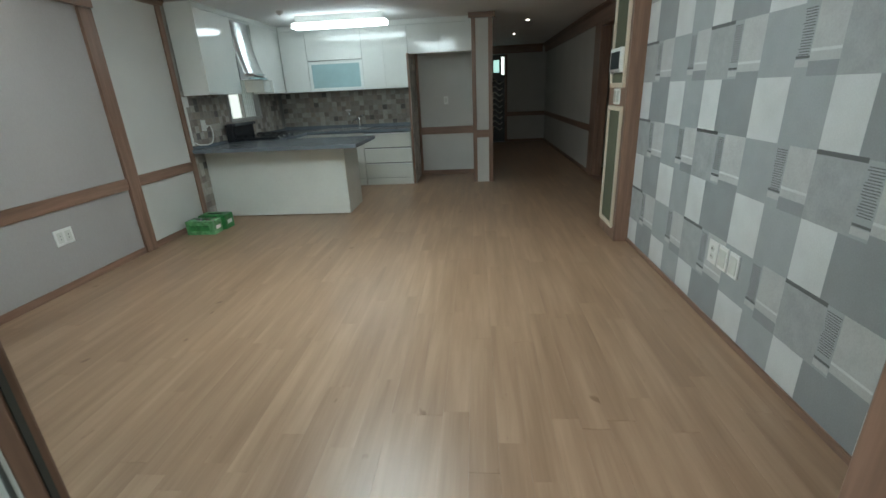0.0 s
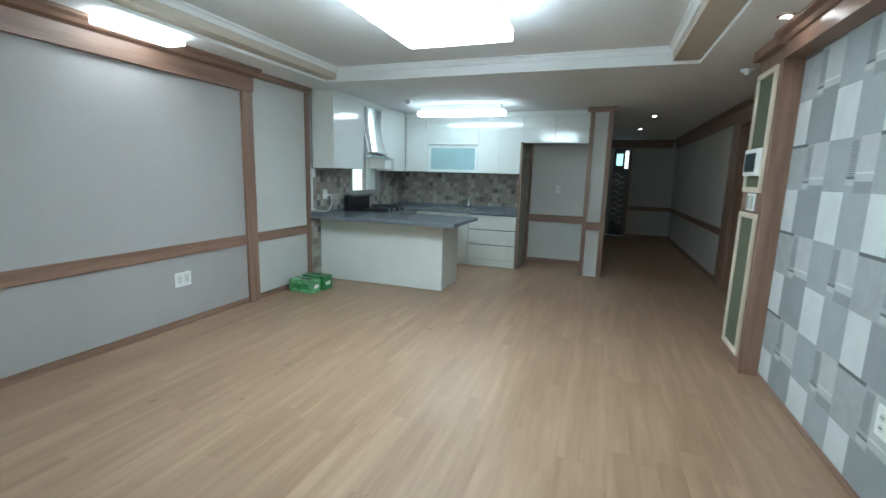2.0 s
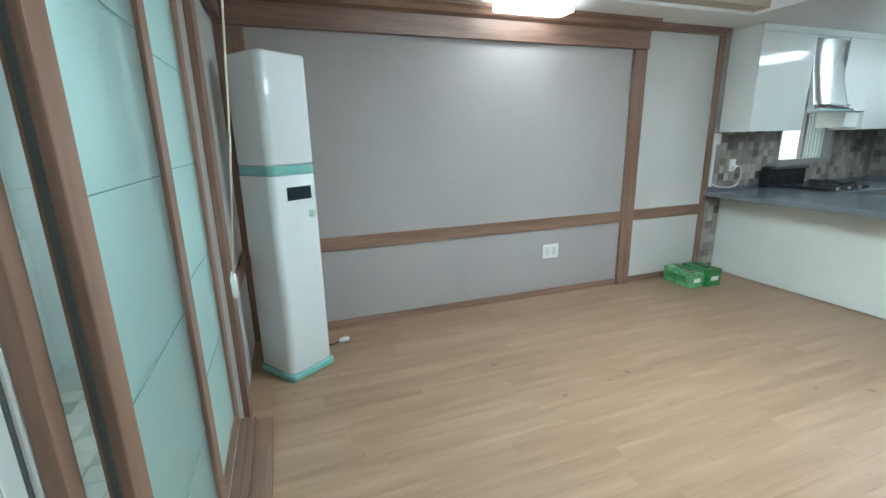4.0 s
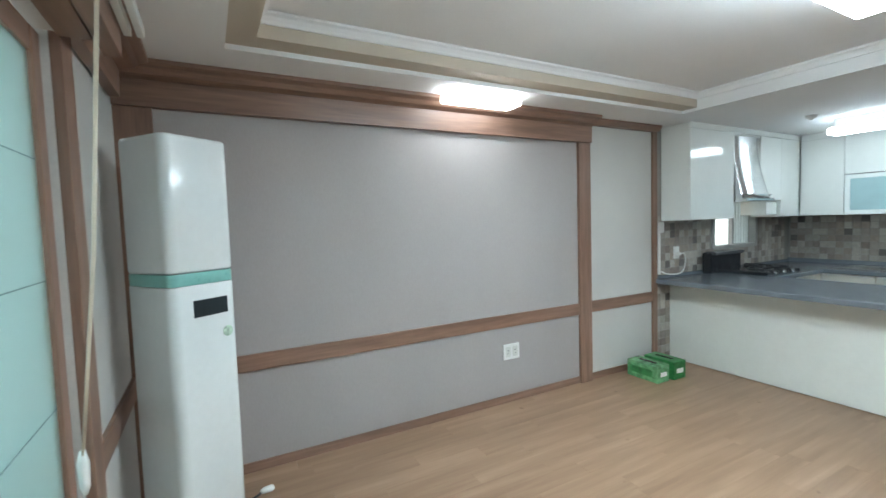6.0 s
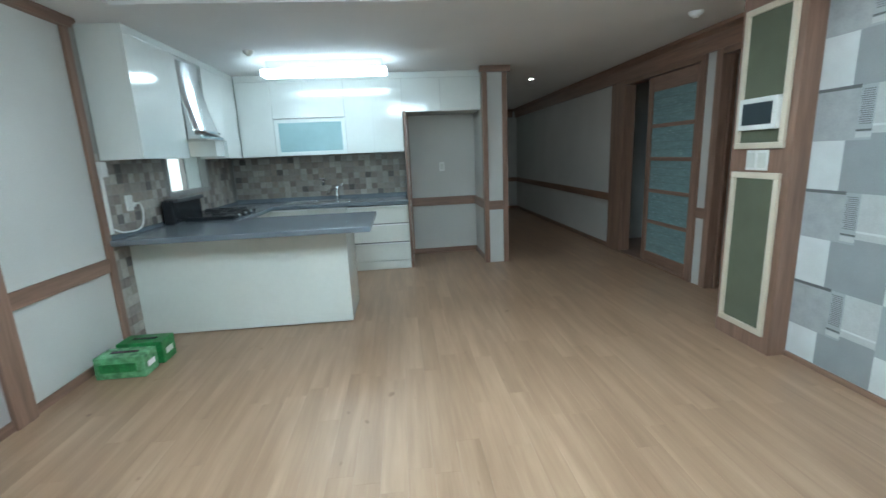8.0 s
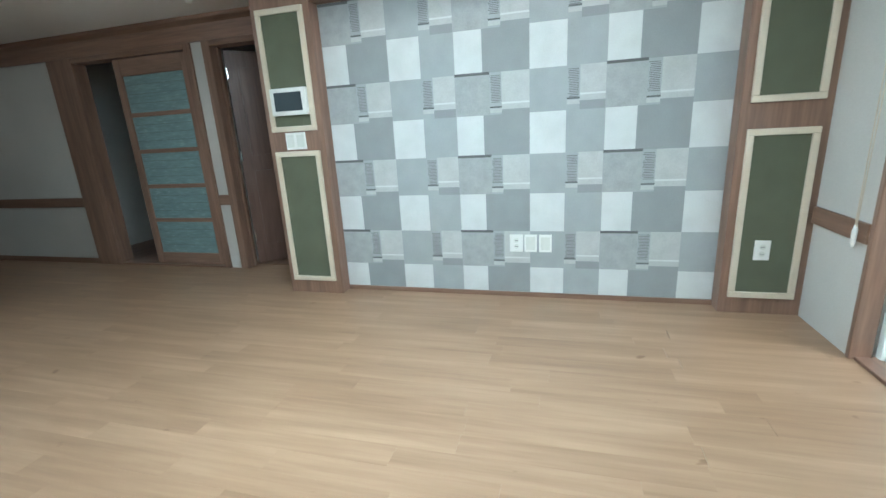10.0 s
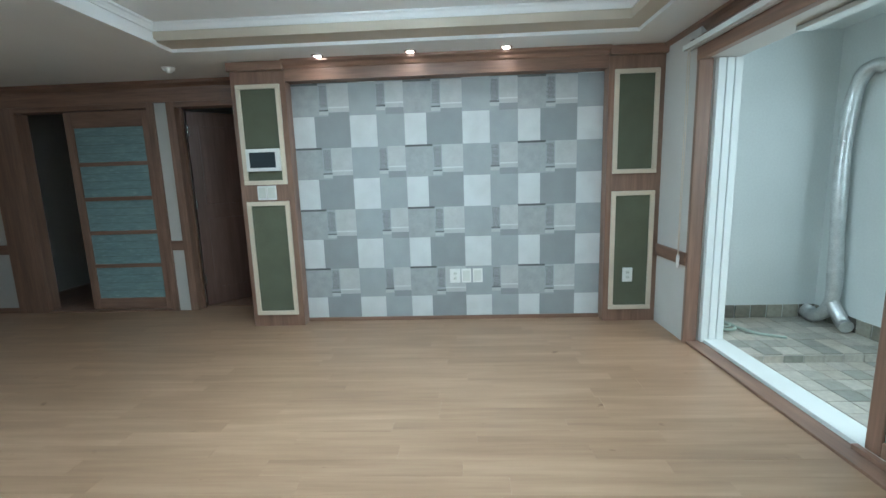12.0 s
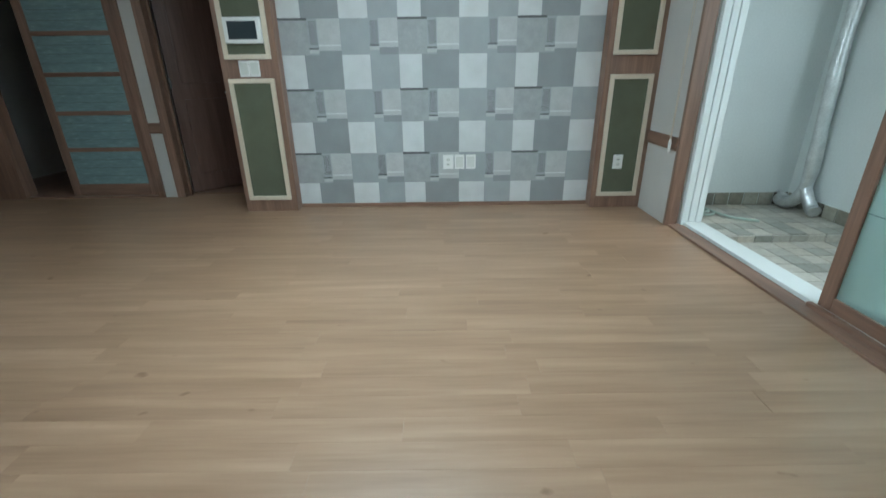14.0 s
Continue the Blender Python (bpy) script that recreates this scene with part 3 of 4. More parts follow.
def wallpaper():
    """Printed paper laid as flat fields: rows of plain blocks between rows of mottled blocks and bar strips."""
    bm = bmesh.new()
    ya, yb, za, zb, x = 0.452, 3.128, 0.037, 2.138, XR - 0.0015

    def field(y0, y1, z0, z1, k, lift=0.0):
        y0, y1, z0, z1 = max(y0, ya), min(y1, yb), max(z0, za), min(z1, zb)
        if y1 - y0 > 0.002 and z1 - z0 > 0.0015:
            v = [bm.verts.new((x - lift, y, z)) for y, z in ((y0, z0), (y1, z0), (y1, z1), (y0, z1))]
            bm.faces.new(v).material_index = k

    rnd = random.Random(2)
    rep, row, start = 0.980, 0.2715, 2.628
    for r in range(9):
        zt = za + 0.192 + row * r
        z0 = zt - row
        for c in range(-1, 4):
            y = start - rep * c                       # the repeat runs towards lower y
            if r % 2 == 0:
                for w0, w1, k in ((0, 0.235, 0), (0.235, 0.478, 1), (0.478, 0.668, 0), (0.668, rep, 2)):
                    field(y - w1, y - w0, z0, zt, k)
            else:
                field(y - 0.238, y, z0, zt, 1)
                for s, e, low in ((0.238, 0.475, 0.035), (0.715, rep, 0.012)):
                    m = s + 0.080
                    field(y - m, y - s, z0, zt, 1)
                    n = 0
                    while n < 17:                     # bar strip
                        zz = zt - 0.02 - n * 0.0105
                        field(y - m + 0.004 + 0.008 * rnd.random(), y - s - 0.003 - 0.012 * rnd.random(), zz - 0.0038, zz, 5, 0.0006)
                        n += 1
                    field(y - m, y - s, z0 + low, z0 + low + 0.028, 4, 0.0007)
                    field(y - m, y - s, z0 + low + 0.032, z0 + low + 0.042, 5, 0.0007)
                    field(y - e, y - m, z0 + low + 0.02, zt, 4)
                    field(y - e, y - m, z0 + low + 0.055, z0 + low + 0.066, 0, 0.0006)
                    field(y - e, y - m, z0, z0 + low + 0.02, 2)
                field(y - 0.715, y - 0.475, z0, zt, 3)
                field(y - 0.715, y - 0.475, zt - 0.012, zt + 0.006, 5, 0.0008)
    me = mesh_from(bm, "wallpaper", PAPER)
    for p in me.polygons:
        p.flip() if p.normal.x > 0 else None
    ob = new("wallpaper", me)
    return tagged(ob, "geometric wallpaper in grey, white and bar-striped blocks", "wallpaper", kind="structure")


wallpaper()


def pilaster(y0, y1):
    """A brown wooden pilaster with two framed olive fabric fields."""
    p = thing("pilaster", (1.16, (y0 + y1) / 2, 0), "brown wooden pilaster with two cream-framed olive fabric panels", "pilaster", "pilasters of the feature wall", "structure")
    part("body", bm_box(1.10, XR, y0, y1, 0, H - 0.002, bevel=0.003), WOOD_Z, p)
    bm = bmesh.new()
    box(bm, 1.05, 1.10, y0 - 0.004, y1 + 0.004, H - 0.075, H - 0.004, bevel=0.006)
    part("capital", bm, WOOD_Y, p)
    for za, zb in ((0.11, 1.14), (1.285, 2.12)):
        a, b = y0 + 0.045, y1 - 0.045
        bm = bmesh.new()
        for (ya, yb2, zc, zd) in ((a, b, za, za + 0.038), (a, b, zb - 0.038, zb), (a, a + 0.038, za + 0.038, zb - 0.038), (b - 0.038, b, za + 0.038, zb - 0.038)):
            box(bm, 1.078, 1.0995, ya, yb2, zc, zd, bevel=0.006)
        part("panel_frame", bm, CREAM, p, "cream wooden moulding")
        part("panel", bm_box(1.092, 1.0996, a + 0.034, b - 0.034, za + 0.034, zb - 0.034), OLIVE, p, "olive green fabric panel")
    return p


pilaster(0.0, 0.45)
pilaster(3.13, 3.60)


def plate(y, z, w, h, x, kind_, label, group=""):
    """A white switch or socket plate on a wall that faces -x."""
    d = thing(kind_, (x, y, z), label, "socket" if "socket" in kind_ else "switch", group)
    part("plate", bm_box(x - 0.009, x, y - w / 2, y + w / 2, z - h / 2, z + h / 2, bevel=0.004), WHITE_PLASTIC, d)
    if kind_ == "wall_socket":
        for dz in (0.022, -0.022):
            bm = bmesh.new()
            bmesh.ops.create_cone(bm, cap_ends=True, segments=16, radius1=0.017, radius2=0.016, depth=0.004, matrix=Matrix.Translation((x - 0.0105, y, z + dz)) @ Matrix.Rotation(radians(90), 4, "Y"))
            s = part("socket_face", bm, CREAM_WHITE, d)
            for dy in (-0.006, 0.006):
                bm = bmesh.new()
                bmesh.ops.create_cone(bm, cap_ends=True, segments=8, radius1=0.003, radius2=0.003, depth=0.002, matrix=Matrix.Translation((x - 0.0135, y + dy, z + dz)) @ Matrix.Rotation(radians(90), 4, "Y"))
                part("pin_hole", bm, BLACK, s)
    else:
        part("rocker", bm_box(x - 0.013, x - 0.008, y - w * 0.36, y + w * 0.36, z - h * 0.36, z + h * 0.36, bevel=0.002), CREAM_WHITE, d)
    return d


plate(1.745, 0.412, 0.095, 0.13, XR - 0.003, "wall_socket", "white double wall socket on the grey wallpaper", "plates on the feature wall")
plate(1.643, 0.412, 0.088, 0.13, XR - 0.003, "data_outlet", "white data outlet plate on the grey wallpaper", "plates on the feature wall")
plate(1.540, 0.412, 0.088, 0.13, XR - 0.003, "data_outlet", "white aerial outlet plate on the grey wallpaper", "plates on the feature wall")
plate(0.25, 0.42, 0.085, 0.125, 1.09, "wall_socket", "white wall socket on the olive fabric panel")
plate(3.41, 1.215, 0.083, 0.125, 1.10, "light_switch", "white light switch on the wooden pilaster", "switches on the pilaster")
plate(3.325, 1.215, 0.083, 0.125, 1.10, "light_switch", "white light switch on the wooden pilaster", "switches on the pilaster")
mon = thing("door_intercom", (1.08, 3.36, 1.40), "white video intercom with a dark screen on the pilaster", "intercom")
part("housing", bm_box(1.055, 1.092, 3.215, 3.51, 1.40, 1.59, bevel=0.008), WHITE_PLASTIC, mon)
part("screen", bm_box(1.0515, 1.056, 3.25, 3.475, 1.43, 1.56, bevel=0.002), DARK, mon, "dark glossy screen")

# socket on the grey wall
d = thing("wall_socket", (XL + 0.01, 2.30, 0.38), "white twin wall socket on the grey wallpaper", "socket")
part("plate", bm_box(XL, XL + 0.010, 2.235, 2.39, 0.345, 0.468, bevel=0.004), WHITE_PLASTIC, d)
for y in (2.278, 2.347):
    s = part("socket_face", bm_box(XL + 0.0095, XL + 0.012, y - 0.024, y + 0.024, 0.366, 0.447, bevel=0.002), CREAM_WHITE, d)
    for dz in (-0.012, 0.012):
        part("pin_hole", bm_box(XL + 0.0118, XL + 0.0128, y - 0.004, y + 0.004, 0.406 + dz - 0.003, 0.406 + dz + 0.003), BLACK, s)

# ---- corridor doors ----
fr = thing("door_frame", (XC, 4.13, 0), "brown wooden door casing in the corridor", "door frame", kind="structure")
for y0, y1 in ((3.72, 3.80), (4.455, 4.54)):
    part("jamb", bm_box(XC - 0.022, XC + 0.12, y0, y1, 0, 2.14, bevel=0.004), WOOD_Z, fr)
part("header", bm_box(XC - 0.022, XC + 0.12, 3.80, 4.455, 2.06, 2.14, bevel=0.004), WOOD_Y, fr)
part("door_stop", bm_box(XC + 0.06, XC + 0.08, 4.435, 4.455, 0, 2.06, bevel=0.002), WOOD_Z, fr)
dr = thing("door_1", (XC + 0.125, 4.44, 0.01), "dark brown wooden door standing half open into a dark room", "door", kind="structure")
SWING = Matrix.Translation((XC + 0.125, 4.44, 0)) @ Matrix.Rotation(radians(44), 4, "Z")


def swung(bm):
    """Turns door parts, drawn with the hinge at the origin and the leaf along -y, to their open place."""
    bmesh.ops.transform(bm, matrix=SWING, verts=bm.verts)
    return bm


leaf = part("door_leaf", swung(bm_box(0, 0.04, -0.63, 0, 0.012, 2.045, bevel=0.003)), DARK_DOOR, dr)
for z0, z1 in ((0.20, 0.95), (1.10, 1.90)):
    part("raised_field", swung(bm_box(-0.007, 0.001, -0.54, -0.10, z0, z1, bevel=0.006)), DARK_DOOR, leaf)
bm = bmesh.new()
tube(bm, [(0, -0.57, 1.0), (-0.05, -0.57, 1.0), (-0.055, -0.56, 1.0), (-0.055, -0.47, 1.0)], 0.009, 8)
part("door_handle", swung(bm), CHROME, leaf, "metal lever handle")
for z in (0.25, 1.05, 1.80):
    part("hinge", swung(bm_box(-0.006, 0.006, -0.012, 0.004, z, z + 0.10, bevel=0.002)), STEEL, leaf)

fr = thing("door_frame", (XC, 5.5, 0), "brown wooden casing of the corridor sliding door", "door frame", kind="structure")
part("jamb", bm_box(XC - 0.024, XC + 0.12, 4.67, 4.74, 0, 2.14, bevel=0.004), WOOD_Z, fr)
part("jamb", bm_box(XC - 0.024, XC + 0.012, 6.10, 6.43, 0, 2.14, bevel=0.004), WOOD_Z, fr)
part("jamb", bm_box(XC + 0.012, XC + 0.12, 6.10, 6.16, 0, 2.06, bevel=0.004), WOOD_Z, fr)
part("header", bm_box(XC - 0.024, XC + 0.12, 4.74, 6.10, 2.06, 2.14, bevel=0.004), WOOD_Y, fr)
part("cover_strip", bm_box(XC - 0.034, XC - 0.022, 4.66, 6.44, 2.142, 2.165, bevel=0.003), CREAM, fr, "pale moulding over the casing")
part("threshold", bm_box(XC - 0.02, XC + 0.12, 4.74, 6.10, -0.004, 0.02, bevel=0.004), WOOD_Y, fr)
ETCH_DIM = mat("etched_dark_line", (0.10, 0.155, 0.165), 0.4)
gd = thing("glazed_sliding_door", (XC + 0.04, 5.19, 0.02), "brown sliding door with six rows of frosted blue glass", "sliding door")
ga, gb = 4.745, 5.63
for a, b in ((ga, ga + 0.08), (gb - 0.08, gb)):
    part("stile", bm_box(XC + 0.015, XC + 0.055, a, b, 0.022, 2.055, bevel=0.004), WOOD_Z, gd)
zs = (0.022, 0.14, 0.47, 0.51, 0.82, 0.86, 1.17, 1.21, 1.52, 1.56, 1.90, 2.055)
for z0, z1 in zip(zs[0::2], zs[1::2]):
    part("rail", bm_box(XC + 0.015, XC + 0.055, ga + 0.08, gb - 0.08, z0, z1, bevel=0.004), WOOD_Y, gd)
for z0, z1 in zip(zs[1::2], zs[2::2]):
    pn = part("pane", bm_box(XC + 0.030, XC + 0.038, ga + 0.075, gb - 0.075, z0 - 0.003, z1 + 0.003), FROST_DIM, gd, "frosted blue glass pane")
    for k in range(3):
        zc = z0 + (z1 - z0) * (k + 1) / 4
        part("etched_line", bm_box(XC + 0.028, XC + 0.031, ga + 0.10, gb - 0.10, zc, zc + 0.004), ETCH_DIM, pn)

# unlit rooms behind the two corridor doors
bm = bmesh.new()
box(bm, XC + 0.12, 3.6, 4.56, 4.66, 0, 2.3)
box(bm, XC + 0.12, 3.6, 6.9, 7.0, 0, 2.3)
box(bm, 3.6, 3.7, 4.56, 7.0, 0, 2.3)
setting("wall_side_room", bm, PALE_PAPER, "pale wallpapered walls of the unlit side room", "wall")
setting("floor_side_room", bm_box(XC + 0.12, 3.7, 4.66, 6.9, -0.12, -0.002), WOOD_X, "brown floor of the unlit side room", "floor")
setting("ceiling_side_room", bm_box(XC + 0.12, 3.7, 4.66, 6.9, 2.3, 2.4), WHITE_PAPER, "white ceiling of the unlit side room", "ceiling")
bm = bmesh.new()
box(bm, XC + 0.15, 3.0, 3.40, 3.50, 0, 2.3)
box(bm, 3.0, 3.1, 3.40, 4.558, 0, 2.3)
setting("wall_dark_room", bm, PALE_PAPER, "pale walls of the dark room behind the half-open door", "wall")
setting("floor_dark_room", bm_box(XC + 0.15, 3.0, 3.50, 4.558, -0.12, -0.002), WOOD_X, "brown floor of the dark room", "floor")
setting("ceiling_dark_room", bm_box(XC + 0.12, 3.0, 3.50, 4.558, 2.3, 2.4), WHITE_PAPER, "white ceiling of the dark room", "ceiling")

# entrance door at the corridor end
P_METAL = mat("dark_patterned_glass", (0.05, 0.055, 0.055), 0.3, var=0.3, scale=4, fine=20)
ed = thing("door_2", (0.38, YE + 0.05, 0), "dark entrance partition with a wavy lattice and small lit panes", "door", kind="structure")
part("side_panel", bm_box(CX + 0.002, 0.30, YE + 0.03, YE + 0.08, 0, 2.10, bevel=0.004), PALE_PAPER, ed)
part("door_leaf", bm_box(0.30, 0.64, YE + 0.04, YE + 0.07, 0.0, 2.10, bevel=0.004), P_METAL, ed)
part("jamb", bm_box(0.64, 0.70, YE - 0.01, YE + 0.09, 0, 2.10, bevel=0.004), WOOD_Z, ed)
for k in range(9):
    bm = bmesh.new()
    pts = [(0.32 + 0.26 * s / 12, YE + 0.035, 0.35 + 0.14 * k + 0.045 * math.sin(s / 12 * math.tau)) for s in range(13)]
    tube(bm, pts, 0.014, 6)
    part("lattice_bar", bm, CREAM_WHITE, ed)
DAYPANE = glow("daylit_pane", (0.50, 0.92, 0.85), 1.6)
DAYPANE2 = glow("daylit_white_pane", (0.85, 1.0, 0.95), 3.0)
part("pane", bm_box(0.36, 0.50, YE + 0.032, YE + 0.04, 1.70, 1.98), DAYPANE, ed, "green-lit glass pane")
part("pane", bm_box(0.555, 0.625, YE + 0.032, YE + 0.04, 1.64, 2.05), DAYPANE2, ed, "bright daylit pane")
bm = bmesh.new()
tube(bm, [(CX + 0.06, YE + 0.0, 0.7), (CX + 0.06, YE - 0.02, 0.75), (CX + 0.06, YE - 0.02, 1.45), (CX + 0.06, YE, 1.5)], 0.016, 8)
part("pull_bar", bm, BLACK, ed)

# ---- lamps ----
def ceiling_lamp(name, x0, x1, y0, y1, z0, z1, n, along_y, m, label):
    L = thing(name, ((x0 + x1) / 2, (y0 + y1) / 2, z0), label, "ceiling lamp")
    part("base", bm_box(x0 + 0.02, x1 - 0.02, y0 + 0.02, y1 - 0.02, z1 - 0.02, z1, bevel=0.004), WHITE_PLASTIC, L)
    for k in range(n):
        a, b = (y0, y1) if along_y else (x0, x1)
        s = (b - a) / n
        p, q = a + k * s + 0.006, a + (k + 1) * s - 0.006
        g = (x0, x1, p, q) if along_y else (p, q, y0, y1)
        part("diffuser", bm_box(*g, z0, z1 - 0.016, bevel=0.012), m, L, "glowing white diffuser")
    return L


big = ceiling_lamp("ceiling_lamp", -1.30, -0.56, 1.49, 2.68, 2.232, 2.33, 3, True, LAMP_MAT, "large white ceiling lamp with three glowing diffusers")
part("stem", bm_box(-1.14, -0.72, 1.68, 2.48, 2.328, 2.439, bevel=0.004), WHITE_PLASTIC, big)
kl = ceiling_lamp("kitchen_lamp", -2.43, -1.20, 5.42, 5.60, 2.155, 2.230, 1, False, LAMP_K_MAT, "long glowing white kitchen ceiling lamp")
part("mount", bm_box(-2.38, -1.25, 5.45, 5.57, 2.230, 2.299, bevel=0.004), WHITE_PLASTIC, kl)
ceiling_lamp("wall_side_lamp", -3.075, -2.90, 1.64, 2.20, 2.232, 2.299, 1, True, LAMP_L_MAT, "glowing white box lamp on the ceiling edge")


def downlight(x, y):
    L = thing("downlight", (x, y, H - 0.01), "small round recessed ceiling downlight, switched on", "downlight", "round ceiling downlights")
    bm = bmesh.new()
    bmesh.ops.create_cone(bm, cap_ends=True, segments=24, radius1=0.045, radius2=0.050, depth=0.006, matrix=Matrix.Translation((x, y, H - 0.0052)))
    part("ring", bm, CHROME, L, "thin metal ring")
    bm = bmesh.new()
    bmesh.ops.create_uvsphere(bm, u_segments=16, v_segments=8, radius=0.033, matrix=Matrix.Translation((x, y, H - 0.006)) @ Matrix.Diagonal((1, 1, 0.12, 1)))
    for f in bm.faces:
        f.smooth = True
    part("bulb", bm, SPOT_MAT, L, "bright bulb")


for x, y in ((0.985, 2.80), (0.98, 2.05), (0.98, 1.29), (0.72, 6.95), (0.66, 8.7)):
    downlight(x, y)


def detector(x, y, r, label):
    bm = bmesh.new()
    bmesh.ops.create_cone(bm, cap_ends=True, segments=24, radius1=r * 0.7, radius2=r, depth=0.03, matrix=Matrix.Translation((x, y, H - 0.016)))
    bmesh.ops.create_cone(bm, cap_ends=True, segments=20, radius1=r * 0.3, radius2=r * 0.5, depth=0.015, matrix=Matrix.Translation((x, y, H - 0.038)))
    solid("smoke_detector", bm, WHITE_PLASTIC, label, "detector")


detector(-2.40, 5.05, 0.05, "small white round detector on the kitchen ceiling")
detector(1.15, 4.15, 0.055, "small white round detector on the ceiling edge")


# ---- kitchen ----
CT = 0.83                       # worktop height
isl = thing("peninsula_unit", (-2.42, 4.55, 0), "cream white kitchen peninsula cabinet with a plain front panel", "kitchen cabinet")
part("front_panel", bm_box(XL + 0.002, -1.62, 4.30, 4.32, 0.008, CT - 0.045, bevel=0.002), CREAM_WHITE, isl)
part("end_panel", bm_box(-1.62, -1.60, 4.302, 4.88, 0.008, CT - 0.045, bevel=0.002), CREAM_WHITE, isl)
part("body", bm_box(-2.60, -1.622, 4.322, 4.86, 0.06, CT - 0.047), CREAM_WHITE, isl)
wt = thing("worktop", (-2.3, 5.0, CT), "blue-grey speckled stone worktop in a U shape", "worktop")
top = bmesh.new()               # U-shaped slab with a bevelled edge
for q in ((XL + 0.001, -1.385, 4.06, 5.02), (XL + 0.001, -2.62, 5.02, 5.94), (XL + 0.001, -1.062, 5.94, YB - 0.101)):
    box(top, *q, CT - 0.042, CT, bevel=0.006)
part("slab", top, COUNTER, wt)
part("upstand", bm_box(XL + 0.001, -1.062, YB - 0.122, YB - 0.101, CT - 0.01, CT + 0.045, bevel=0.003), COUNTER, wt)
part("upstand", bm_box(XL + 0.001, XL + 0.02, 4.06, YB - 0.123, CT - 0.01, CT + 0.03, bevel=0.003), COUNTER, wt)
left_u = thing("stove_unit", (-2.95, 5.4, 0), "cream white base cabinet under the gas stove", "kitchen cabinet", "base cabinets")
part("body", bm_box(XL + 0.002, -2.68, 4.87, 6.05, 0.07, CT - 0.045), CREAM_WHITE, left_u)
part("plinth", bm_box(XL + 0.03, -2.74, 4.87, 6.0, 0, 0.07), CREAM_WHITE, left_u)
for y0, y1 in ((4.88, 5.44), (5.45, 6.0)):
    part("door", bm_box(-2.678, -2.66, y0, y1, 0.09, CT - 0.05, bevel=0.002), CREAM_WHITE, left_u)
drawers = thing("drawer_unit", (-1.5, 6.3, 0), "cream white three-drawer kitchen base unit", "kitchen cabinet", "base cabinets")
part("body", bm_box(-1.785, -1.065, 5.99, YB - 0.102, 0.0, CT - 0.045), CREAM_WHITE, drawers)
zs = ((0.115, 0.325), (0.34, 0.55), (0.565, 0.772))
for z0, z1 in zs:
    dr = part("drawer_front", bm_box(-1.781, -1.069, 5.968, 5.989, z0, z1, bevel=0.003), CREAM_WHITE, drawers)
    part("grip_rail", bm_box(-1.775, -1.075, 5.962, 5.978, z1 - 0.012, z1 + 0.003, bevel=0.002), SATIN, dr, "thin metal grip rail")
    # near-black strip set into the gap, painting the shade between drawers
    part("gap_shade", bm_box(-1.775, -1.075, 5.980, 5.9895, z1 + 0.002, z1 + 0.014), IRON, dr, "dark strip standing in for shade in the drawer gap")
part("plinth", bm_box(-1.781, -1.069, 5.972, 5.989, 0.004, 0.105, bevel=0.002), CREAM_WHITE, drawers)
sink_u = thing("sink_unit", (-2.25, 6.3, 0), "cream white double-door base cabinet under the sink", "kitchen cabinet", "base cabinets")
part("body", bm_box(-2.66, -1.79, 5.99, YB - 0.102, 0.07, CT - 0.045), CREAM_WHITE, sink_u)
for x0, x1 in ((-2.655, -2.225), (-2.22, -1.793)):
    dr = part("door", bm_box(x0, x1, 5.968, 5.989, 0.115, 0.772, bevel=0.003), CREAM_WHITE, sink_u)
    part("grip_rail", bm_box(x0 + 0.01, x1 - 0.01, 5.962, 5.978, 0.766, 0.783, bevel=0.002), SATIN, dr)
part("plinth", bm_box(-2.655, -1.793, 5.972, 5.989, 0.004, 0.105, bevel=0.002), CREAM_WHITE, sink_u)

# partition between drawers and fridge niche
PART = thing("wall_partition", (-1.10, 6.35, 0), "narrow partition covered in brown stone tiles", "wall", kind="structure")
part("core", bm_box(-1.060, -1.032, 6.00, YB - 0.001, 0, 1.845), WOOD_Z, PART)

# wall cabinets
def wall_cabinet(name, label, body, fronts, gaps=None):
    """A carcass with its gloss fronts; each front is a box a little proud of it."""
    c = thing(name, (body[0], body[2], body[4]), label, "wall cabinet", "white wall cabinets")
    part("body", bm_box(*body), GLOSS_WHITE, c)
    for f in fronts:
        k = 0 if f[1] - f[0] > 0.1 else 2
        f = tuple(v + (-0.001 if i == k else 0.001 if i == k + 1 else 0) for i, v in enumerate(f))
        part("door", bm_box(*f, bevel=0.001), GLOSS_WHITE, c)
    return c


FY = 6.20                       # front plane of the back wall cabinets
wall_cabinet("wall_cabinet", "gloss white wall cabinet over the stove side", (XL + 0.001, -2.972, 4.17, 4.875, 1.395, 2.295),
             [(-2.971, -2.952, 4.172, 4.873, 1.398, 2.24)])
cc = wall_cabinet("corner_cabinet", "gloss white wall cabinet beside the range hood", (XL + 0.001, -2.972, 5.78, YB - 0.101, 1.395, 2.295),
             [(-2.971, -2.952, 5.782, 6.17, 1.398, 2.24), (-2.971, -2.952, 5.36, 5.778, 1.578, 2.24)])
part("upper_body", bm_box(XL + 0.001, -2.972, 5.36, 5.779, 1.575, 2.295), GLOSS_WHITE, cc)
wall_cabinet("wall_cabinet", "gloss white wall cabinet in the kitchen corner", (-2.95, -2.562, FY + 0.02, YB - 0.101, 1.395, 2.295),
             [(-2.948, -2.564, FY, FY + 0.019, 1.398, 2.225)])
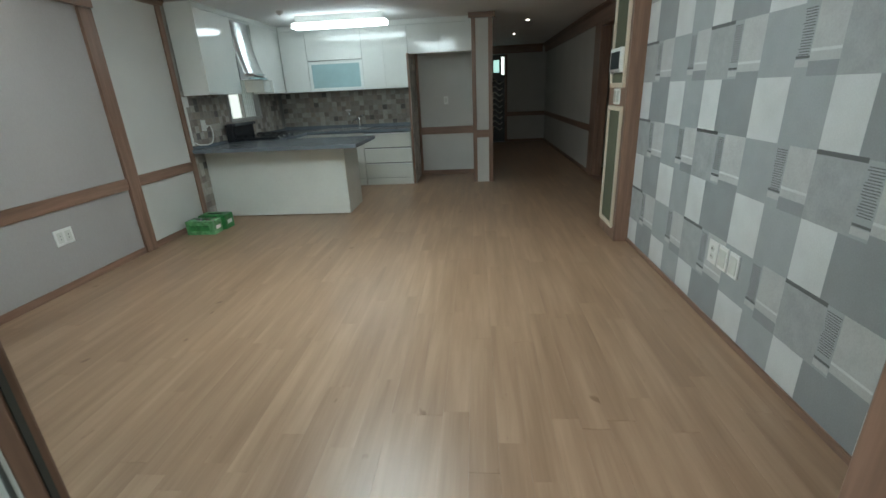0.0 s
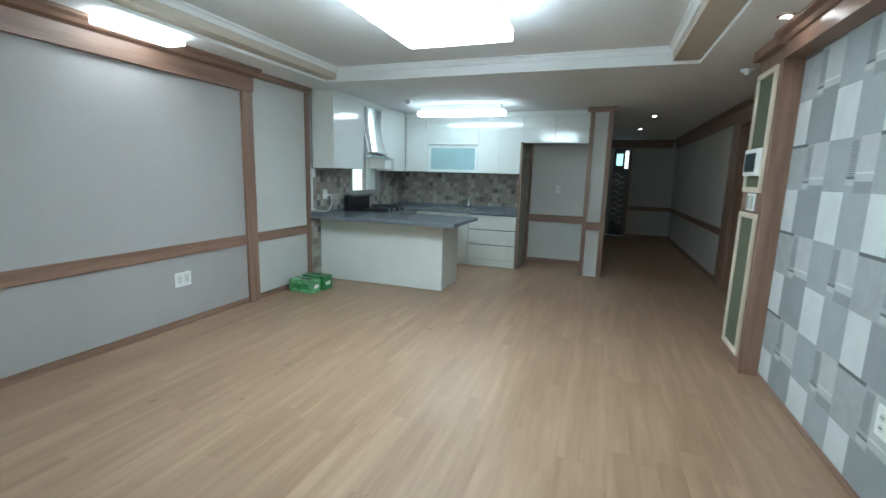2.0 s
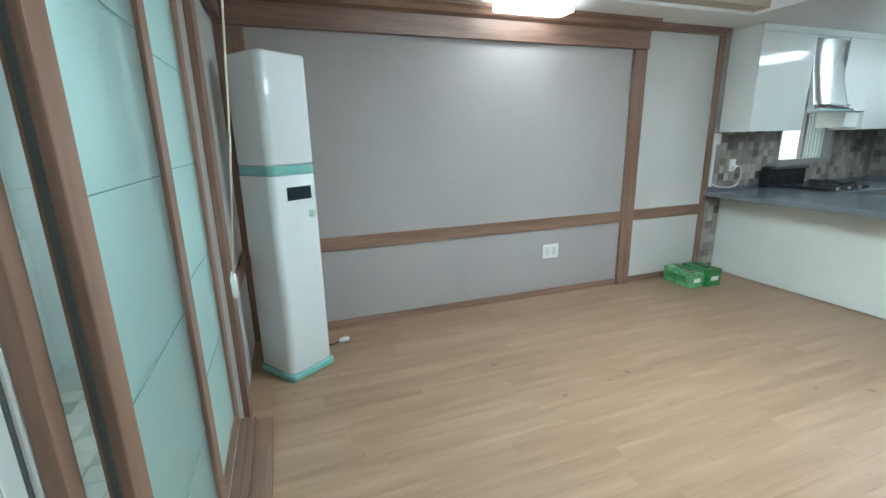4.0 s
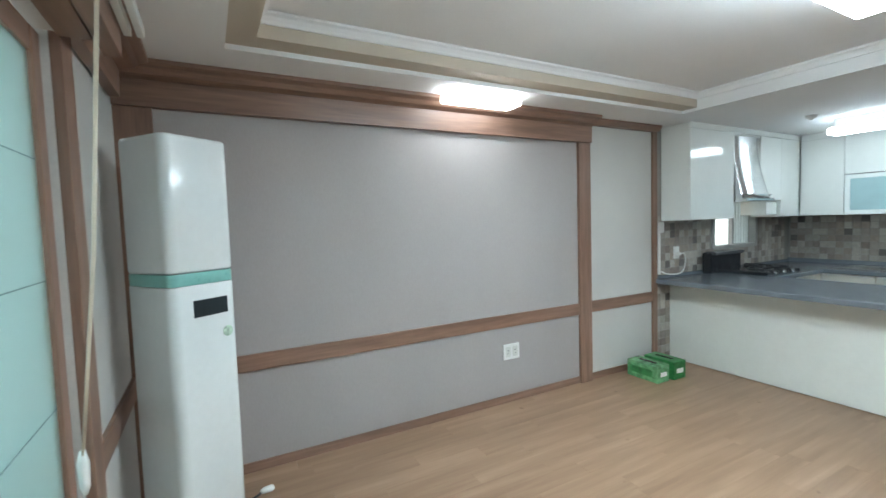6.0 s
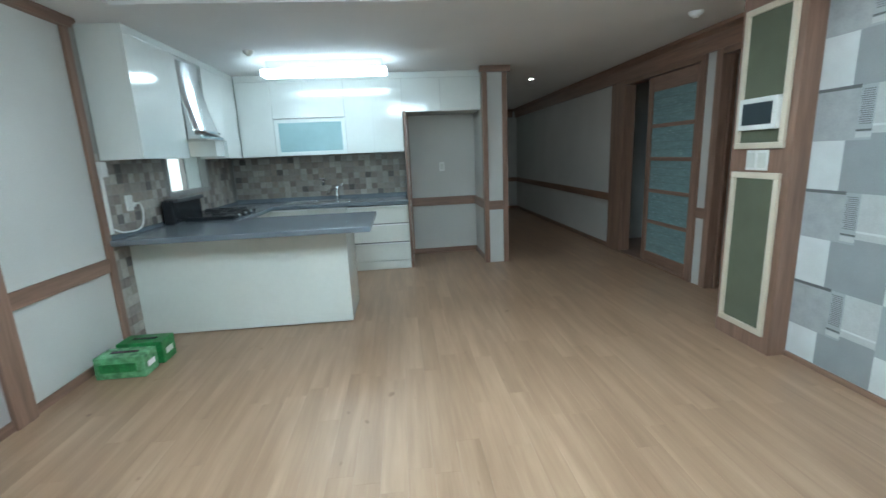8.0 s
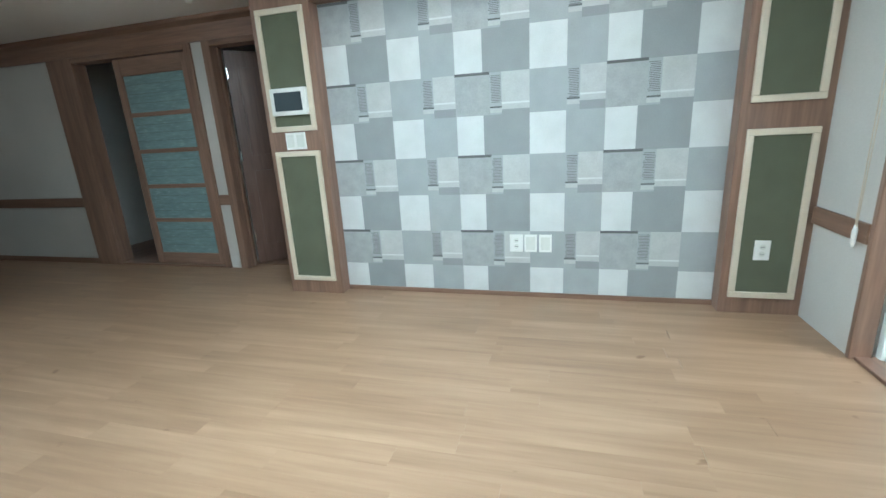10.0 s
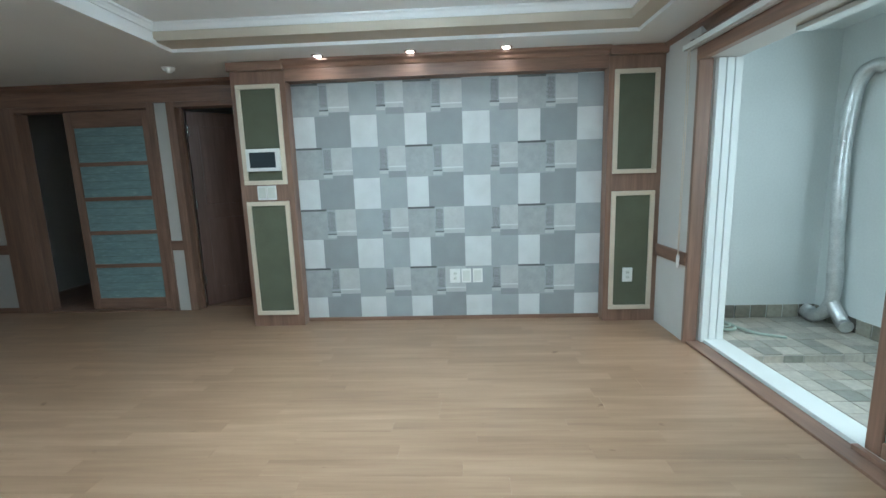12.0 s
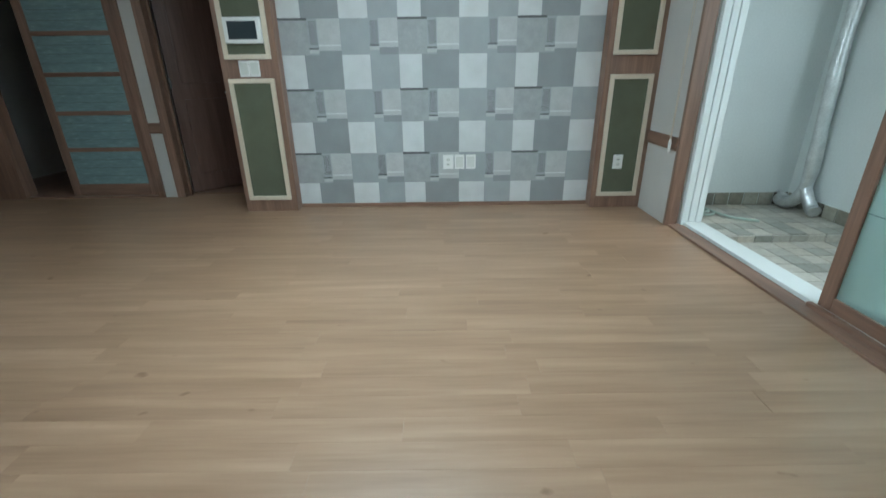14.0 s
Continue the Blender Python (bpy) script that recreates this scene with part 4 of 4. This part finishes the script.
mid = wall_cabinet("lift_door_cabinet", "gloss white wall cabinet with a frosted teal glass lift door", (-2.56, -1.742, FY + 0.02, YB - 0.101, 1.395, 2.295),
             [(-2.558, -1.744, FY, FY + 0.019, 1.822, 2.225)])
bm = bmesh.new()
for q in ((-2.558, -1.744, 1.398, 1.442), (-2.558, -1.744, 1.77, 1.812), (-2.558, -2.512, 1.442, 1.77), (-1.79, -1.744, 1.442, 1.77)):
    box(bm, q[0], q[1], FY, FY + 0.019, q[2], q[3], bevel=0.002)
lift = part("lift_door", bm, PVC, mid, "aluminium-framed glass lift door")
part("pane", bm_box(-2.515, -1.788, FY + 0.006, FY + 0.012, 1.438, 1.774), CAB_GLASS, lift, "frosted teal glass")
part("grip_rail", bm_box(-2.55, -1.75, FY - 0.006, FY + 0.006, 1.813, 1.820), STEEL, lift)
wall_cabinet("wall_cabinet", "gloss white double wall cabinet over the sink", (-1.74, -1.066, FY + 0.02, YB - 0.101, 1.395, 2.295),
             [(-1.738, -1.418, FY, FY + 0.019, 1.398, 2.225), (-1.414, -1.068, FY, FY + 0.019, 1.398, 2.225)])
wall_cabinet("fridge_cabinet", "gloss white cabinet above the fridge niche", (-1.064, -0.124, FY + 0.02, YB - 0.001, 1.848, 2.295),
             [(-1.062, -0.61, FY, FY + 0.019, 1.851, 2.225), (-0.606, -0.126, FY, FY + 0.019, 1.851, 2.225)])
solid("cabinet_fascia", bm_box(-2.95, -0.124, FY + 0.004, FY + 0.019, 2.228, 2.298, bevel=0.002), GLOSS_WHITE, "gloss white fascia strip between cabinets and ceiling", "fascia")
solid("cabinet_fascia", bm_box(-2.969, -2.955, 4.172, 6.19, 2.243, 2.298, bevel=0.002), GLOSS_WHITE, "gloss white fascia strip over the stove wall", "fascia")

# range hood: flared steel chimney over a shallow canopy
hood = thing("range_hood", (-3.05, 5.12, 1.57), "brushed steel range hood with a flared chimney", "range hood")
bm = bmesh.new()
rows = []
for k in range(13):
    s = k / 12
    z = 2.21 - s * 0.62
    ya, yb = 4.885, 5.33 + 0.06 * s ** 2.0
    out = 0.33 + 0.11 * s ** 1.8
    ring = []
    for j in range(9):
        a = -1 + j / 4
        ring.append(bm.verts.new((XL + 0.002 + out * (1 - 0.16 * abs(a) ** 2.6), (ya + yb) / 2 + a * (yb - ya) / 2, z)))
    rows.append(ring)
for r0, r1 in zip(rows, rows[1:]):
    for j in range(8):
        f = bm.faces.new((r0[j], r0[j + 1], r1[j + 1], r1[j]))
        f.smooth = True
for r in rows:
    r.insert(0, bm.verts.new((XL + 0.002, r[0].co.y, r[0].co.z)))
    r.append(bm.verts.new((XL + 0.002, r[-1].co.y, r[-1].co.z)))
for r0, r1 in zip(rows, rows[1:]):
    bm.faces.new((r0[0], r0[1], r1[1], r1[0]))
    bm.faces.new((r0[-2], r0[-1], r1[-1], r1[-2]))
bm.faces.new(rows[-1])
part("chimney", bm, STEEL, hood)
part("filler", bm_box(XL + 0.002, -2.96, 4.885, 5.355, 2.215, 2.24), GLOSS_WHITE, hood, "white filler strip")
part("badge", bm_box(-2.845, -2.83, 5.25, 5.31, 1.615, 1.627), BLACK, hood)
part("canopy", bm_box(XL + 0.002, -2.84, 4.885, 5.395, 1.562, 1.592, bevel=0.004), STEEL, hood)
hf = solid("hood_side_box", bm_box(XL + 0.002, -2.99, 5.56, 5.776, 1.42, 1.572, bevel=0.003), GLOSS_WHITE, "small white boxed-in duct beside the range hood", "duct box")

# kitchen window: steel-grey frame, two panes, daylight behind
kw = thing("window_1", (XL - 0.08, 5.3, 1.07), "small kitchen window with a grey frame, half open", "window", kind="structure")
bm = bmesh.new()
for q in ((5.02, 5.06, 1.06, 1.62), (5.86, 5.90, 1.06, 1.62), (5.06, 5.86, 1.06, 1.10), (5.06, 5.86, 1.58, 1.62)):
    box(bm, XL - 0.10, XL + 0.012, *q, bevel=0.003)
box(bm, XL - 0.10, XL - 0.055, 5.50, 5.54, 1.10, 1.58, bevel=0.003)
part("frame", bm, mat("grey_window_frame", (0.36, 0.35, 0.33), 0.4), kw)
part("pane", bm_box(XL - 0.075, XL - 0.069, 5.54, 5.86, 1.10, 1.58), glass_mat("milky_pane", (0.90, 0.95, 0.94), 0.45, 0.7), kw, "milky glass pane")
for k in range(5):
    part("bar", bm_box(XL - 0.069, XL - 0.060, 5.58 + 0.055 * k, 5.592 + 0.055 * k, 1.10, 1.58), PVC, kw)
tagged(new("backdrop", mesh_from(bm_box(XL - 0.62, XL - 0.60, 4.4, 6.6, 0.6, 2.2), "backdrop", glow("pale_daylight", (0.86, 1.0, 0.96), 1.5))), "pale daylight outside the kitchen window", "backdrop", kind="structure")

# gas stove
st = thing("gas_stove", (-2.93, 5.28, CT), "black gas stove with a raised back and three iron grates", "stove")
part("body", bm_box(-3.20, -2.69, 4.97, 5.60, CT, CT + 0.035, bevel=0.008), BLACK, st)
bm = bmesh.new()
box(bm, -3.215, -3.12, 4.78, 5.34, CT, CT + 0.215, bevel=0.02)
part("backguard", bm, BLACK, st)
part("visor", bm_box(-3.20, -3.08, 4.80, 5.32, CT + 0.19, CT + 0.225, bevel=0.01), mat("smoked_glass", (0.09, 0.095, 0.10), 0.12), st)
for cx, cy in ((-2.83, 5.12), (-2.83, 5.44), (-3.04, 5.46)):
    bm = bmesh.new()
    bmesh.ops.create_cone(bm, cap_ends=True, segments=20, radius1=0.05, radius2=0.04, depth=0.02, matrix=Matrix.Translation((cx, cy, CT + 0.045)))
    b = part("burner", bm, IRON, st)
    bm = bmesh.new()
    for k in range(4):
        box(bm, -0.105, -0.03, -0.006, 0.006, CT + 0.052, CT + 0.066, bevel=0.002, turn=Matrix.Translation((cx, cy, 0)) @ Matrix.Rotation(k * math.pi / 2, 4, "Z"))
    tube(bm, [(cx + 0.105 * math.cos(k * math.tau / 20), cy + 0.105 * math.sin(k * math.tau / 20), CT + 0.052) for k in range(21)], 0.007, 6)
    for k in range(4):
        a = k * math.pi / 2
        tube(bm, [(cx + 0.105 * math.cos(a), cy + 0.105 * math.sin(a), CT + 0.034), (cx + 0.105 * math.cos(a), cy + 0.105 * math.sin(a), CT + 0.052)], 0.006, 6)
    part("grate", bm, IRON, b)
for k in range(3):
    bm = bmesh.new()
    bmesh.ops.create_cone(bm, cap_ends=True, segments=16, radius1=0.018, radius2=0.015, depth=0.02, matrix=Matrix.Translation((-2.684, 5.10 + 0.17 * k, CT + 0.02)) @ Matrix.Rotation(radians(90), 4, "Y"))
    part("knob", bm, STEEL, st)

# sink and tap
sk = thing("kitchen_sink", (-2.15, 6.3, CT - 0.02), "inset steel sink with a raised rim", "sink")
bm = bmesh.new()
for q in ((-2.55, -1.75, 6.09, 6.115), (-2.55, -1.75, 6.475, 6.50), (-2.55, -2.525, 6.115, 6.475), (-1.775, -1.75, 6.115, 6.475)):
    box(bm, *q, CT, CT + 0.006, bevel=0.002)
part("rim", bm, STEEL, sk)
part("basin", bm_box(-2.525, -1.775, 6.115, 6.475, CT + 0.0005, CT + 0.002), STEEL, sk)
tp = thing("kitchen_tap", (-1.96, 6.54, CT), "chrome kitchen mixer tap with a lever", "tap")
bm = bmesh.new()
tube(bm, smooth_path([(-1.96, 6.545, CT), (-1.96, 6.545, CT + 0.10), (-1.97, 6.52, CT + 0.135), (-2.02, 6.40, CT + 0.13), (-2.04, 6.34, CT + 0.09)], 6), 0.018, 10)
part("spout", bm, CHROME, tp)
bm = bmesh.new()
tube(bm, [(-1.96, 6.545, CT), (-1.96, 6.545, CT + 0.05), (-1.96, 6.545, CT + 0.10), (-1.96, 6.545, CT + 0.15), (-1.96, 6.54, CT + 0.17)], 0.022, 12, radii=[0.034, 0.031, 0.025, 0.030, 0.014])
part("base", bm, CHROME, tp)
bm = bmesh.new()
tube(bm, [(-1.96, 6.54, CT + 0.165), (-1.86, 6.47, CT + 0.195)], 0.011, 8)
part("lever", bm, CHROME, tp)
sd = thing("wall_tap_valve", (-2.13, 6.64, 1.02), "small chrome valve on the tiled splashback", "valve")
bm = bmesh.new()
tube(bm, [(-2.13, 6.645, 1.03), (-2.13, 6.59, 1.03), (-2.12, 6.56, 1.08)], 0.020, 10)
part("stem", bm, CHROME, sd)
part("handle", bm_box(-2.17, -2.08, 6.54, 6.58, 1.08, 1.112, bevel=0.008), CHROME, sd)

# gas-alarm box, pipe and cable on the side wall
pb = thing("junction_box", (XL + 0.03, 4.13, 1.28), "small white box with a conduit down to the worktop", "junction box")
part("box", bm_box(XL - 0.004, XL + 0.045, 4.092, 4.155, 1.28, 1.385, bevel=0.005), WHITE_PLASTIC, pb)
part("conduit", bm_box(XL - 0.004, XL + 0.018, 4.108, 4.138, 0.87, 1.28, bevel=0.003), WHITE_PLASTIC, pb)
kp = thing("wall_socket", (XL, 4.40, 1.03), "white wall socket with a plugged-in cable", "socket")
part("plate", bm_box(XL - 0.004, XL + 0.012, 4.36, 4.44, 1.01, 1.13, bevel=0.004), WHITE_PLASTIC, kp)
part("plug", bm_box(XL + 0.011, XL + 0.045, 4.385, 4.42, 1.04, 1.075, bevel=0.008), WHITE_PLASTIC, kp)
bm = bmesh.new()
tube(bm, smooth_path([(XL + 0.04, 4.40, 1.055), (XL + 0.06, 4.44, 1.06), (XL + 0.05, 4.48, 0.97), (XL + 0.04, 4.43, CT + 0.038), (XL + 0.04, 4.22, CT + 0.038), (XL + 0.03, 4.13, 0.90)], 8), 0.006, 8)
part("cable", bm, WHITE_PLASTIC, kp)

# switch in the niche
sw = thing("light_switch", (-0.57, YB, 1.18), "small white switch plate on the pale niche wall", "switch")
part("plate", bm_box(-0.605, -0.535, YB - 0.009, YB, 1.12, 1.24, bevel=0.004), WHITE_PLASTIC, sw)
part("rocker", bm_box(-0.59, -0.55, YB - 0.013, YB - 0.008, 1.145, 1.215, bevel=0.002), CREAM_WHITE, sw)

# ---- floor-standing air conditioner ----
ac = thing("air_conditioner", (0, 0, 0), "tall white floor-standing air conditioner with a teal band", "air conditioner")
AC = pose(-2.745, 0.135, 0, 0, 0, 125)   # front faces the room


def rounded_column(w, d, z0, z1, radius, edge, back=0.008, steps=6):
    """An upright box with well-rounded front corners and softened ends; its front looks to -y."""
    bm = bmesh.new()
    rings = []
    for z, inset in ((z0, edge), (z0 + edge * 0.3, edge * 0.3), (z0 + edge, 0), (z1 - edge, 0), (z1 - edge * 0.3, edge * 0.3), (z1, edge)):
        ring = []
        for cx, cy, r, start in ((w - radius, -d + radius, radius, -90), (w - back, d - back, back, 0), (-w + back, d - back, back, 90), (-w + radius, -d + radius, radius, 180)):
            for k in range(steps + 1):
                a = radians(start + 90 * k / steps)
                ring.append(bm.verts.new((cx + (r - min(inset, r * 0.9)) * math.cos(a), cy + (r - min(inset, r * 0.9)) * math.sin(a), z)))
        rings.append(ring)
    n = len(rings[0])
    for r0, r1 in zip(rings, rings[1:]):
        for k in range(n):
            bm.faces.new((r0[k], r0[(k + 1) % n], r1[(k + 1) % n], r1[k])).smooth = True
    bm.faces.new(rings[0])
    bm.faces.new(rings[-1])
    bmesh.ops.transform(bm, matrix=AC, verts=bm.verts)
    return bm


def ac_part(name, x0, x1, y0, y1, z0, z1, m, label="", bevel=0.002):
    bm = bmesh.new()
    box(bm, x0, x1, y0, y1, z0, z1, bevel=bevel)
    bmesh.ops.transform(bm, matrix=AC, verts=bm.verts)
    return part(name, bm, m, ac, label)


W2, D2 = 0.153, 0.148
part("plinth", rounded_column(W2 + 0.008, D2 + 0.01, 0, 0.045, 0.03, 0.008), AC_TEAL, ac, "teal base")
part("lower_body", rounded_column(W2, D2, 0.046, 1.212, 0.042, 0.006), AC_WHITE, ac)
part("band", rounded_column(W2 - 0.002, D2 - 0.002, 1.213, 1.264, 0.040, 0.001), AC_TEAL, ac, "teal band")
part("upper_body", rounded_column(W2, D2, 1.265, 1.842, 0.042, 0.014), AC_WHITE, ac)
ac_part("display", -0.060, 0.100, -D2 - 0.003, -D2 + 0.004, 1.072, 1.146, DARK, "dark display")
ac_part("side_clip", W2 - 0.003, W2 + 0.014, -0.06, -0.03, 0.78, 0.90, WHITE_PLASTIC, "small white cable clip", 0.004)
bm = bmesh.new()
bmesh.ops.create_cone(bm, cap_ends=True, segments=20, radius1=0.024, radius2=0.024, depth=0.003, matrix=AC @ Matrix.Translation((0.095, -D2 - 0.001, 0.985)) @ Matrix.Rotation(radians(90), 4, "X"))
part("sticker", bm, mat("pale_green_sticker", (0.42, 0.56, 0.44), 0.4, var=0.3, scale=60), ac, "round pale green energy sticker")
pc = thing("power_plug", (-2.98, 0.46, 0.0), "white power plug with a dark lead lying on the floor", "plug")
bm = bmesh.new()
tube(bm, smooth_path([(-2.88, 0.25, 0.02), (-2.95, 0.33, 0.008), (-2.955, 0.38, 0.008), (-2.98, 0.425, 0.014)], 6), 0.006, 8)
part("lead", bm, BLACK, pc)
bm = bmesh.new()
tube(bm, [(-2.975, 0.415, 0.019), (-2.98, 0.43, 0.019), (-2.985, 0.47, 0.019), (-2.987, 0.485, 0.019)], 0.016, 10, radii=[0.009, 0.016, 0.018, 0.012])
part("plug", bm, WHITE_PLASTIC, pc)

# ---- green boxes beside the peninsula ----
def green_box(name, x0, x1, y0, y1, h, m, label, slots):
    b = thing(name, ((x0 + x1) / 2, (y0 + y1) / 2, 0), label, "box", "green boxes on the floor")
    part("carton", bm_box(x0, x1, y0, y1, 0, h, bevel=0.008), m, b)
    part("handle_slot", bm_box(x0 + 0.07, x1 - 0.07, (y0 + y1) / 2 - 0.015, (y0 + y1) / 2 + 0.015, h - 0.004, h + 0.003, bevel=0.001), BLACK, b)
    part("label_patch", bm_box(x1 - 0.003, x1 + 0.002, y0 + 0.04, y1 - 0.04, h * 0.35, h * 0.6, bevel=0.0005), WHITE_PLASTIC, b)
    part("print_band", bm_box(x0 + 0.03, x1 - 0.05, y0 - 0.002, y0 + 0.003, h * 0.3, h * 0.7, bevel=0.0005), slots, b)
    return b


green_box("drink_carton", -3.17, -2.86, 3.57, 3.73, 0.150, GREEN_FILM, "pale green film-wrapped carton on the floor", GREEN_BOX)
green_box("drink_carton", -3.14, -2.84, 3.76, 3.93, 0.160, GREEN_BOX, "dark green printed carton on the floor", GREEN_FILM)

# ---- balcony things ----
duct = thing("exhaust_duct", (0.86, -1.28, 0), "silver flexible aluminium duct hanging down the balcony wall", "duct")
path = smooth_path([(0.74, -1.38, 1.99), (0.77, -1.33, 2.0), (0.83, -1.30, 1.93), (0.88, -1.29, 1.72), (0.90, -1.29, 1.3), (0.875, -1.29, 0.8), (0.845, -1.29, 0.36), (0.86, -1.28, 0.17),
    (0.93, -1.26, 0.085), (1.0, -1.25, 0.062), (1.05, -1.26, 0.075), (1.06, -1.29, 0.11)], 22)
bm = bmesh.new()
tube(bm, path, 0.046, 16, radii=[0.049 + 0.0035 * (k % 2) + 0.003 * math.sin(k * 0.21) for k in range(len(path))])
part("hose", bm, ALU, duct)
path = smooth_path([(0.84, -1.28, 0.22), (0.79, -1.29, 0.14), (0.73, -1.29, 0.075), (0.68, -1.28, 0.062)], 10)
bm = bmesh.new()
tube(bm, path, 0.05, 16, radii=[0.047 + 0.004 * (k % 2) for k in range(len(path))])
part("hose_end", bm, ALU, duct)
hose = bmesh.new()
loop = [(0.88 + (0.14 - 0.004 * k) * math.cos(k * 0.5), -0.47 + (0.10 - 0.003 * k) * math.sin(k * 0.5), 0.016 + 0.0009 * k) for k in range(26)]
tube(hose, loop + [(0.70, -0.62, 0.016), (0.60, -0.78, 0.016)], 0.011, 8)
solid("water_hose", hose, mat("pale_green_rubber", (0.45, 0.55, 0.48), 0.4), "thin pale green hose coiled on the balcony tiles", "hose")
bw = thing("window_2", (-1.4, BY - 0.05, 0.85), "long white balcony window letting in daylight", "window", kind="structure")
bm = bmesh.new()
for q in ((BX0, 0.45, 0.85, 0.91), (BX0, 0.45, 2.09, 2.15)):
    box(bm, q[0], q[1], BY - 0.08, BY - 0.02, q[2], q[3], bevel=0.004)
for x in (-3.38, -2.14, -0.86, 0.36):
    box(bm, x, x + 0.06, BY - 0.079, BY - 0.021, 0.91, 2.09, bevel=0.004)
part("frame", bm, PVC, bw)
for x in (-3.32, -2.08, -0.80):
    o = part("pane", bm_box(x, x + 1.19, BY - 0.053, BY - 0.047, 0.91, 2.09), CLEAR, bw)
    o.visible_shadow = False

# ---- pieces: planks and tiles ----
def pieces(name, mesh, parent, places):
    """Objects of their own on one shared mesh, under a piece of the setting."""
    org = ORIGIN[parent.name]
    for m in places:
        ob = bpy.data.objects.new(name, mesh)
        scene.collection.objects.link(ob)
        ob.parent = parent
        ob.matrix_basis = Matrix.Translation(-org) @ m


def chip(w, d, h, bevel):
    """A flat piece with a bevelled top edge."""
    bm = bmesh.new()
    b = bevel
    lo = [bm.verts.new((x, y, 0)) for x, y in ((-w / 2, -d / 2), (w / 2, -d / 2), (w / 2, d / 2), (-w / 2, d / 2))]
    md = [bm.verts.new((v.co.x, v.co.y, h - b)) for v in lo]
    tp_ = [bm.verts.new((math.copysign(abs(v.co.x) - b, v.co.x), math.copysign(abs(v.co.y) - b, v.co.y), h)) for v in lo]
    for r0, r1 in ((lo, md), (md, tp_)):
        for k in range(4):
            bm.faces.new((r0[k], r0[(k + 1) % 4], r1[(k + 1) % 4], r1[k]))
    bm.faces.new(tp_)
    return bm


rng = random.Random(4)
PW, PL, NEAR = 0.115, 0.92, 4.6       # planks beyond y = NEAR lie joined in one piece
cuts, rest = {}, bmesh.new()
x = XL + PW / 2
while x < XC + 0.1:
    y = -0.06 - rng.random() * PL
    while y < YE:
        y0, y1 = max(y, -0.012), min(y + PL, YE)
        xa, xb = x - PW / 2, min(x + PW / 2, XC + 0.02)
        y += PL
        if x > XR + 0.1 and y1 < 3.62:
            continue
        if x < CX:
            y1 = min(y1, YB + 0.02)
        if y1 - y0 < 0.03 or xb - xa < 0.01:
            continue
        if y0 < NEAR:
            cuts.setdefault((round(xb - xa, 3), round(y1 - y0, 2)), []).append(((xa + xb) / 2, (y0 + y1) / 2))
        else:
            box(rest, xa + 0.0001, xb - 0.0001, y0 + 0.0001, y1 - 0.0001, -0.0058, 0.0002 * rng.random())
    x += PW
for (w, d), spots in cuts.items():
    me = mesh_from(chip(w - 0.0002, d - 0.0002, 0.006, 0.0003), "plank", PLANK)
    pieces("plank", me, FLOOR, [Matrix.Translation((a, b, -0.006 + 0.0002 * rng.random())) for a, b in spots])
tagged(part("far_planks", rest, PLANK_FAR, FLOOR), kind="stuff")

# splashback tiles: back wall, side wall, partition
T = 0.0745
me = mesh_from(chip(T - 0.0035, T - 0.0035, 0.008, 0.0015), "tile", SPLASH_TILE)
spots = []
for i in range(29):
    for j in range(8):
        spots.append(pose(XL + 0.058 + T * i, YB - 0.1005, CT + 0.045 + T * (j + 0.5) - 0.012, 90))
pieces("tile", me, WALL_KN, spots)
spots = []
for i in range(33):
    for j in range(8):
        y, z = 4.125 + T * i, CT + 0.03 + T * (j + 0.5) - 0.012
        if not (4.99 < y < 5.93 and z > 1.04):
            spots.append(pose(XL - 0.0085, y, z, 90, 0, 90))
for j in range(10):
    for i in range(3):
        spots.append(pose(XL - 0.0085, 4.125 + T * i, T * (j + 0.5), 90, 0, 90))
pieces("tile", me, WALL_K, spots)
spots = []
for i in range(9):
    for j in range(24):
        spots.append(pose(-1.0325, 6.04 + T * i, T * (j + 0.5), 90, 0, 90))
pieces("tile", me, PART, spots)

# balcony tiles: floor, raised step with its edge, low wall tiles
B = 0.135
me = mesh_from(chip(B - 0.007, B - 0.007, 0.008, 0.0015), "tile", BALCONY_TILE)
low = mesh_from(chip(B - 0.007, 0.056, 0.008, 0.0015), "tile", BALCONY_TILE)
tall = mesh_from(chip(B - 0.009, 0.112, 0.008, 0.0015), "tile", WALL_TILE)
ys = [-0.36 - B * j for j in range(8) if -0.36 - B * j > BY + 0.06]
pieces("tile", me, BFLOOR, [Matrix.Translation((0.32 - B * (i + 0.5), y, -0.0662)) for i in range(26) for y in ys])
pieces("tile", me, BSTEP, [Matrix.Translation((0.32 + B * (i + 0.5), y, -0.0042)) for i in range(6) for y in ys])
pieces("tile", low, BSTEP, [pose(0.3202, y, -0.034, 90, 0, -90) for y in ys])
pieces("tile", tall, BSTEP, [pose(BX1 - 0.0002, y, 0.062, 90, 0, -90) for y in ys])
pieces("tile", tall, BSTEP, [pose(BX1 - 0.08 - B * j, BY + 0.0002, 0.062, 90, 0, 180) for j in range(6)])
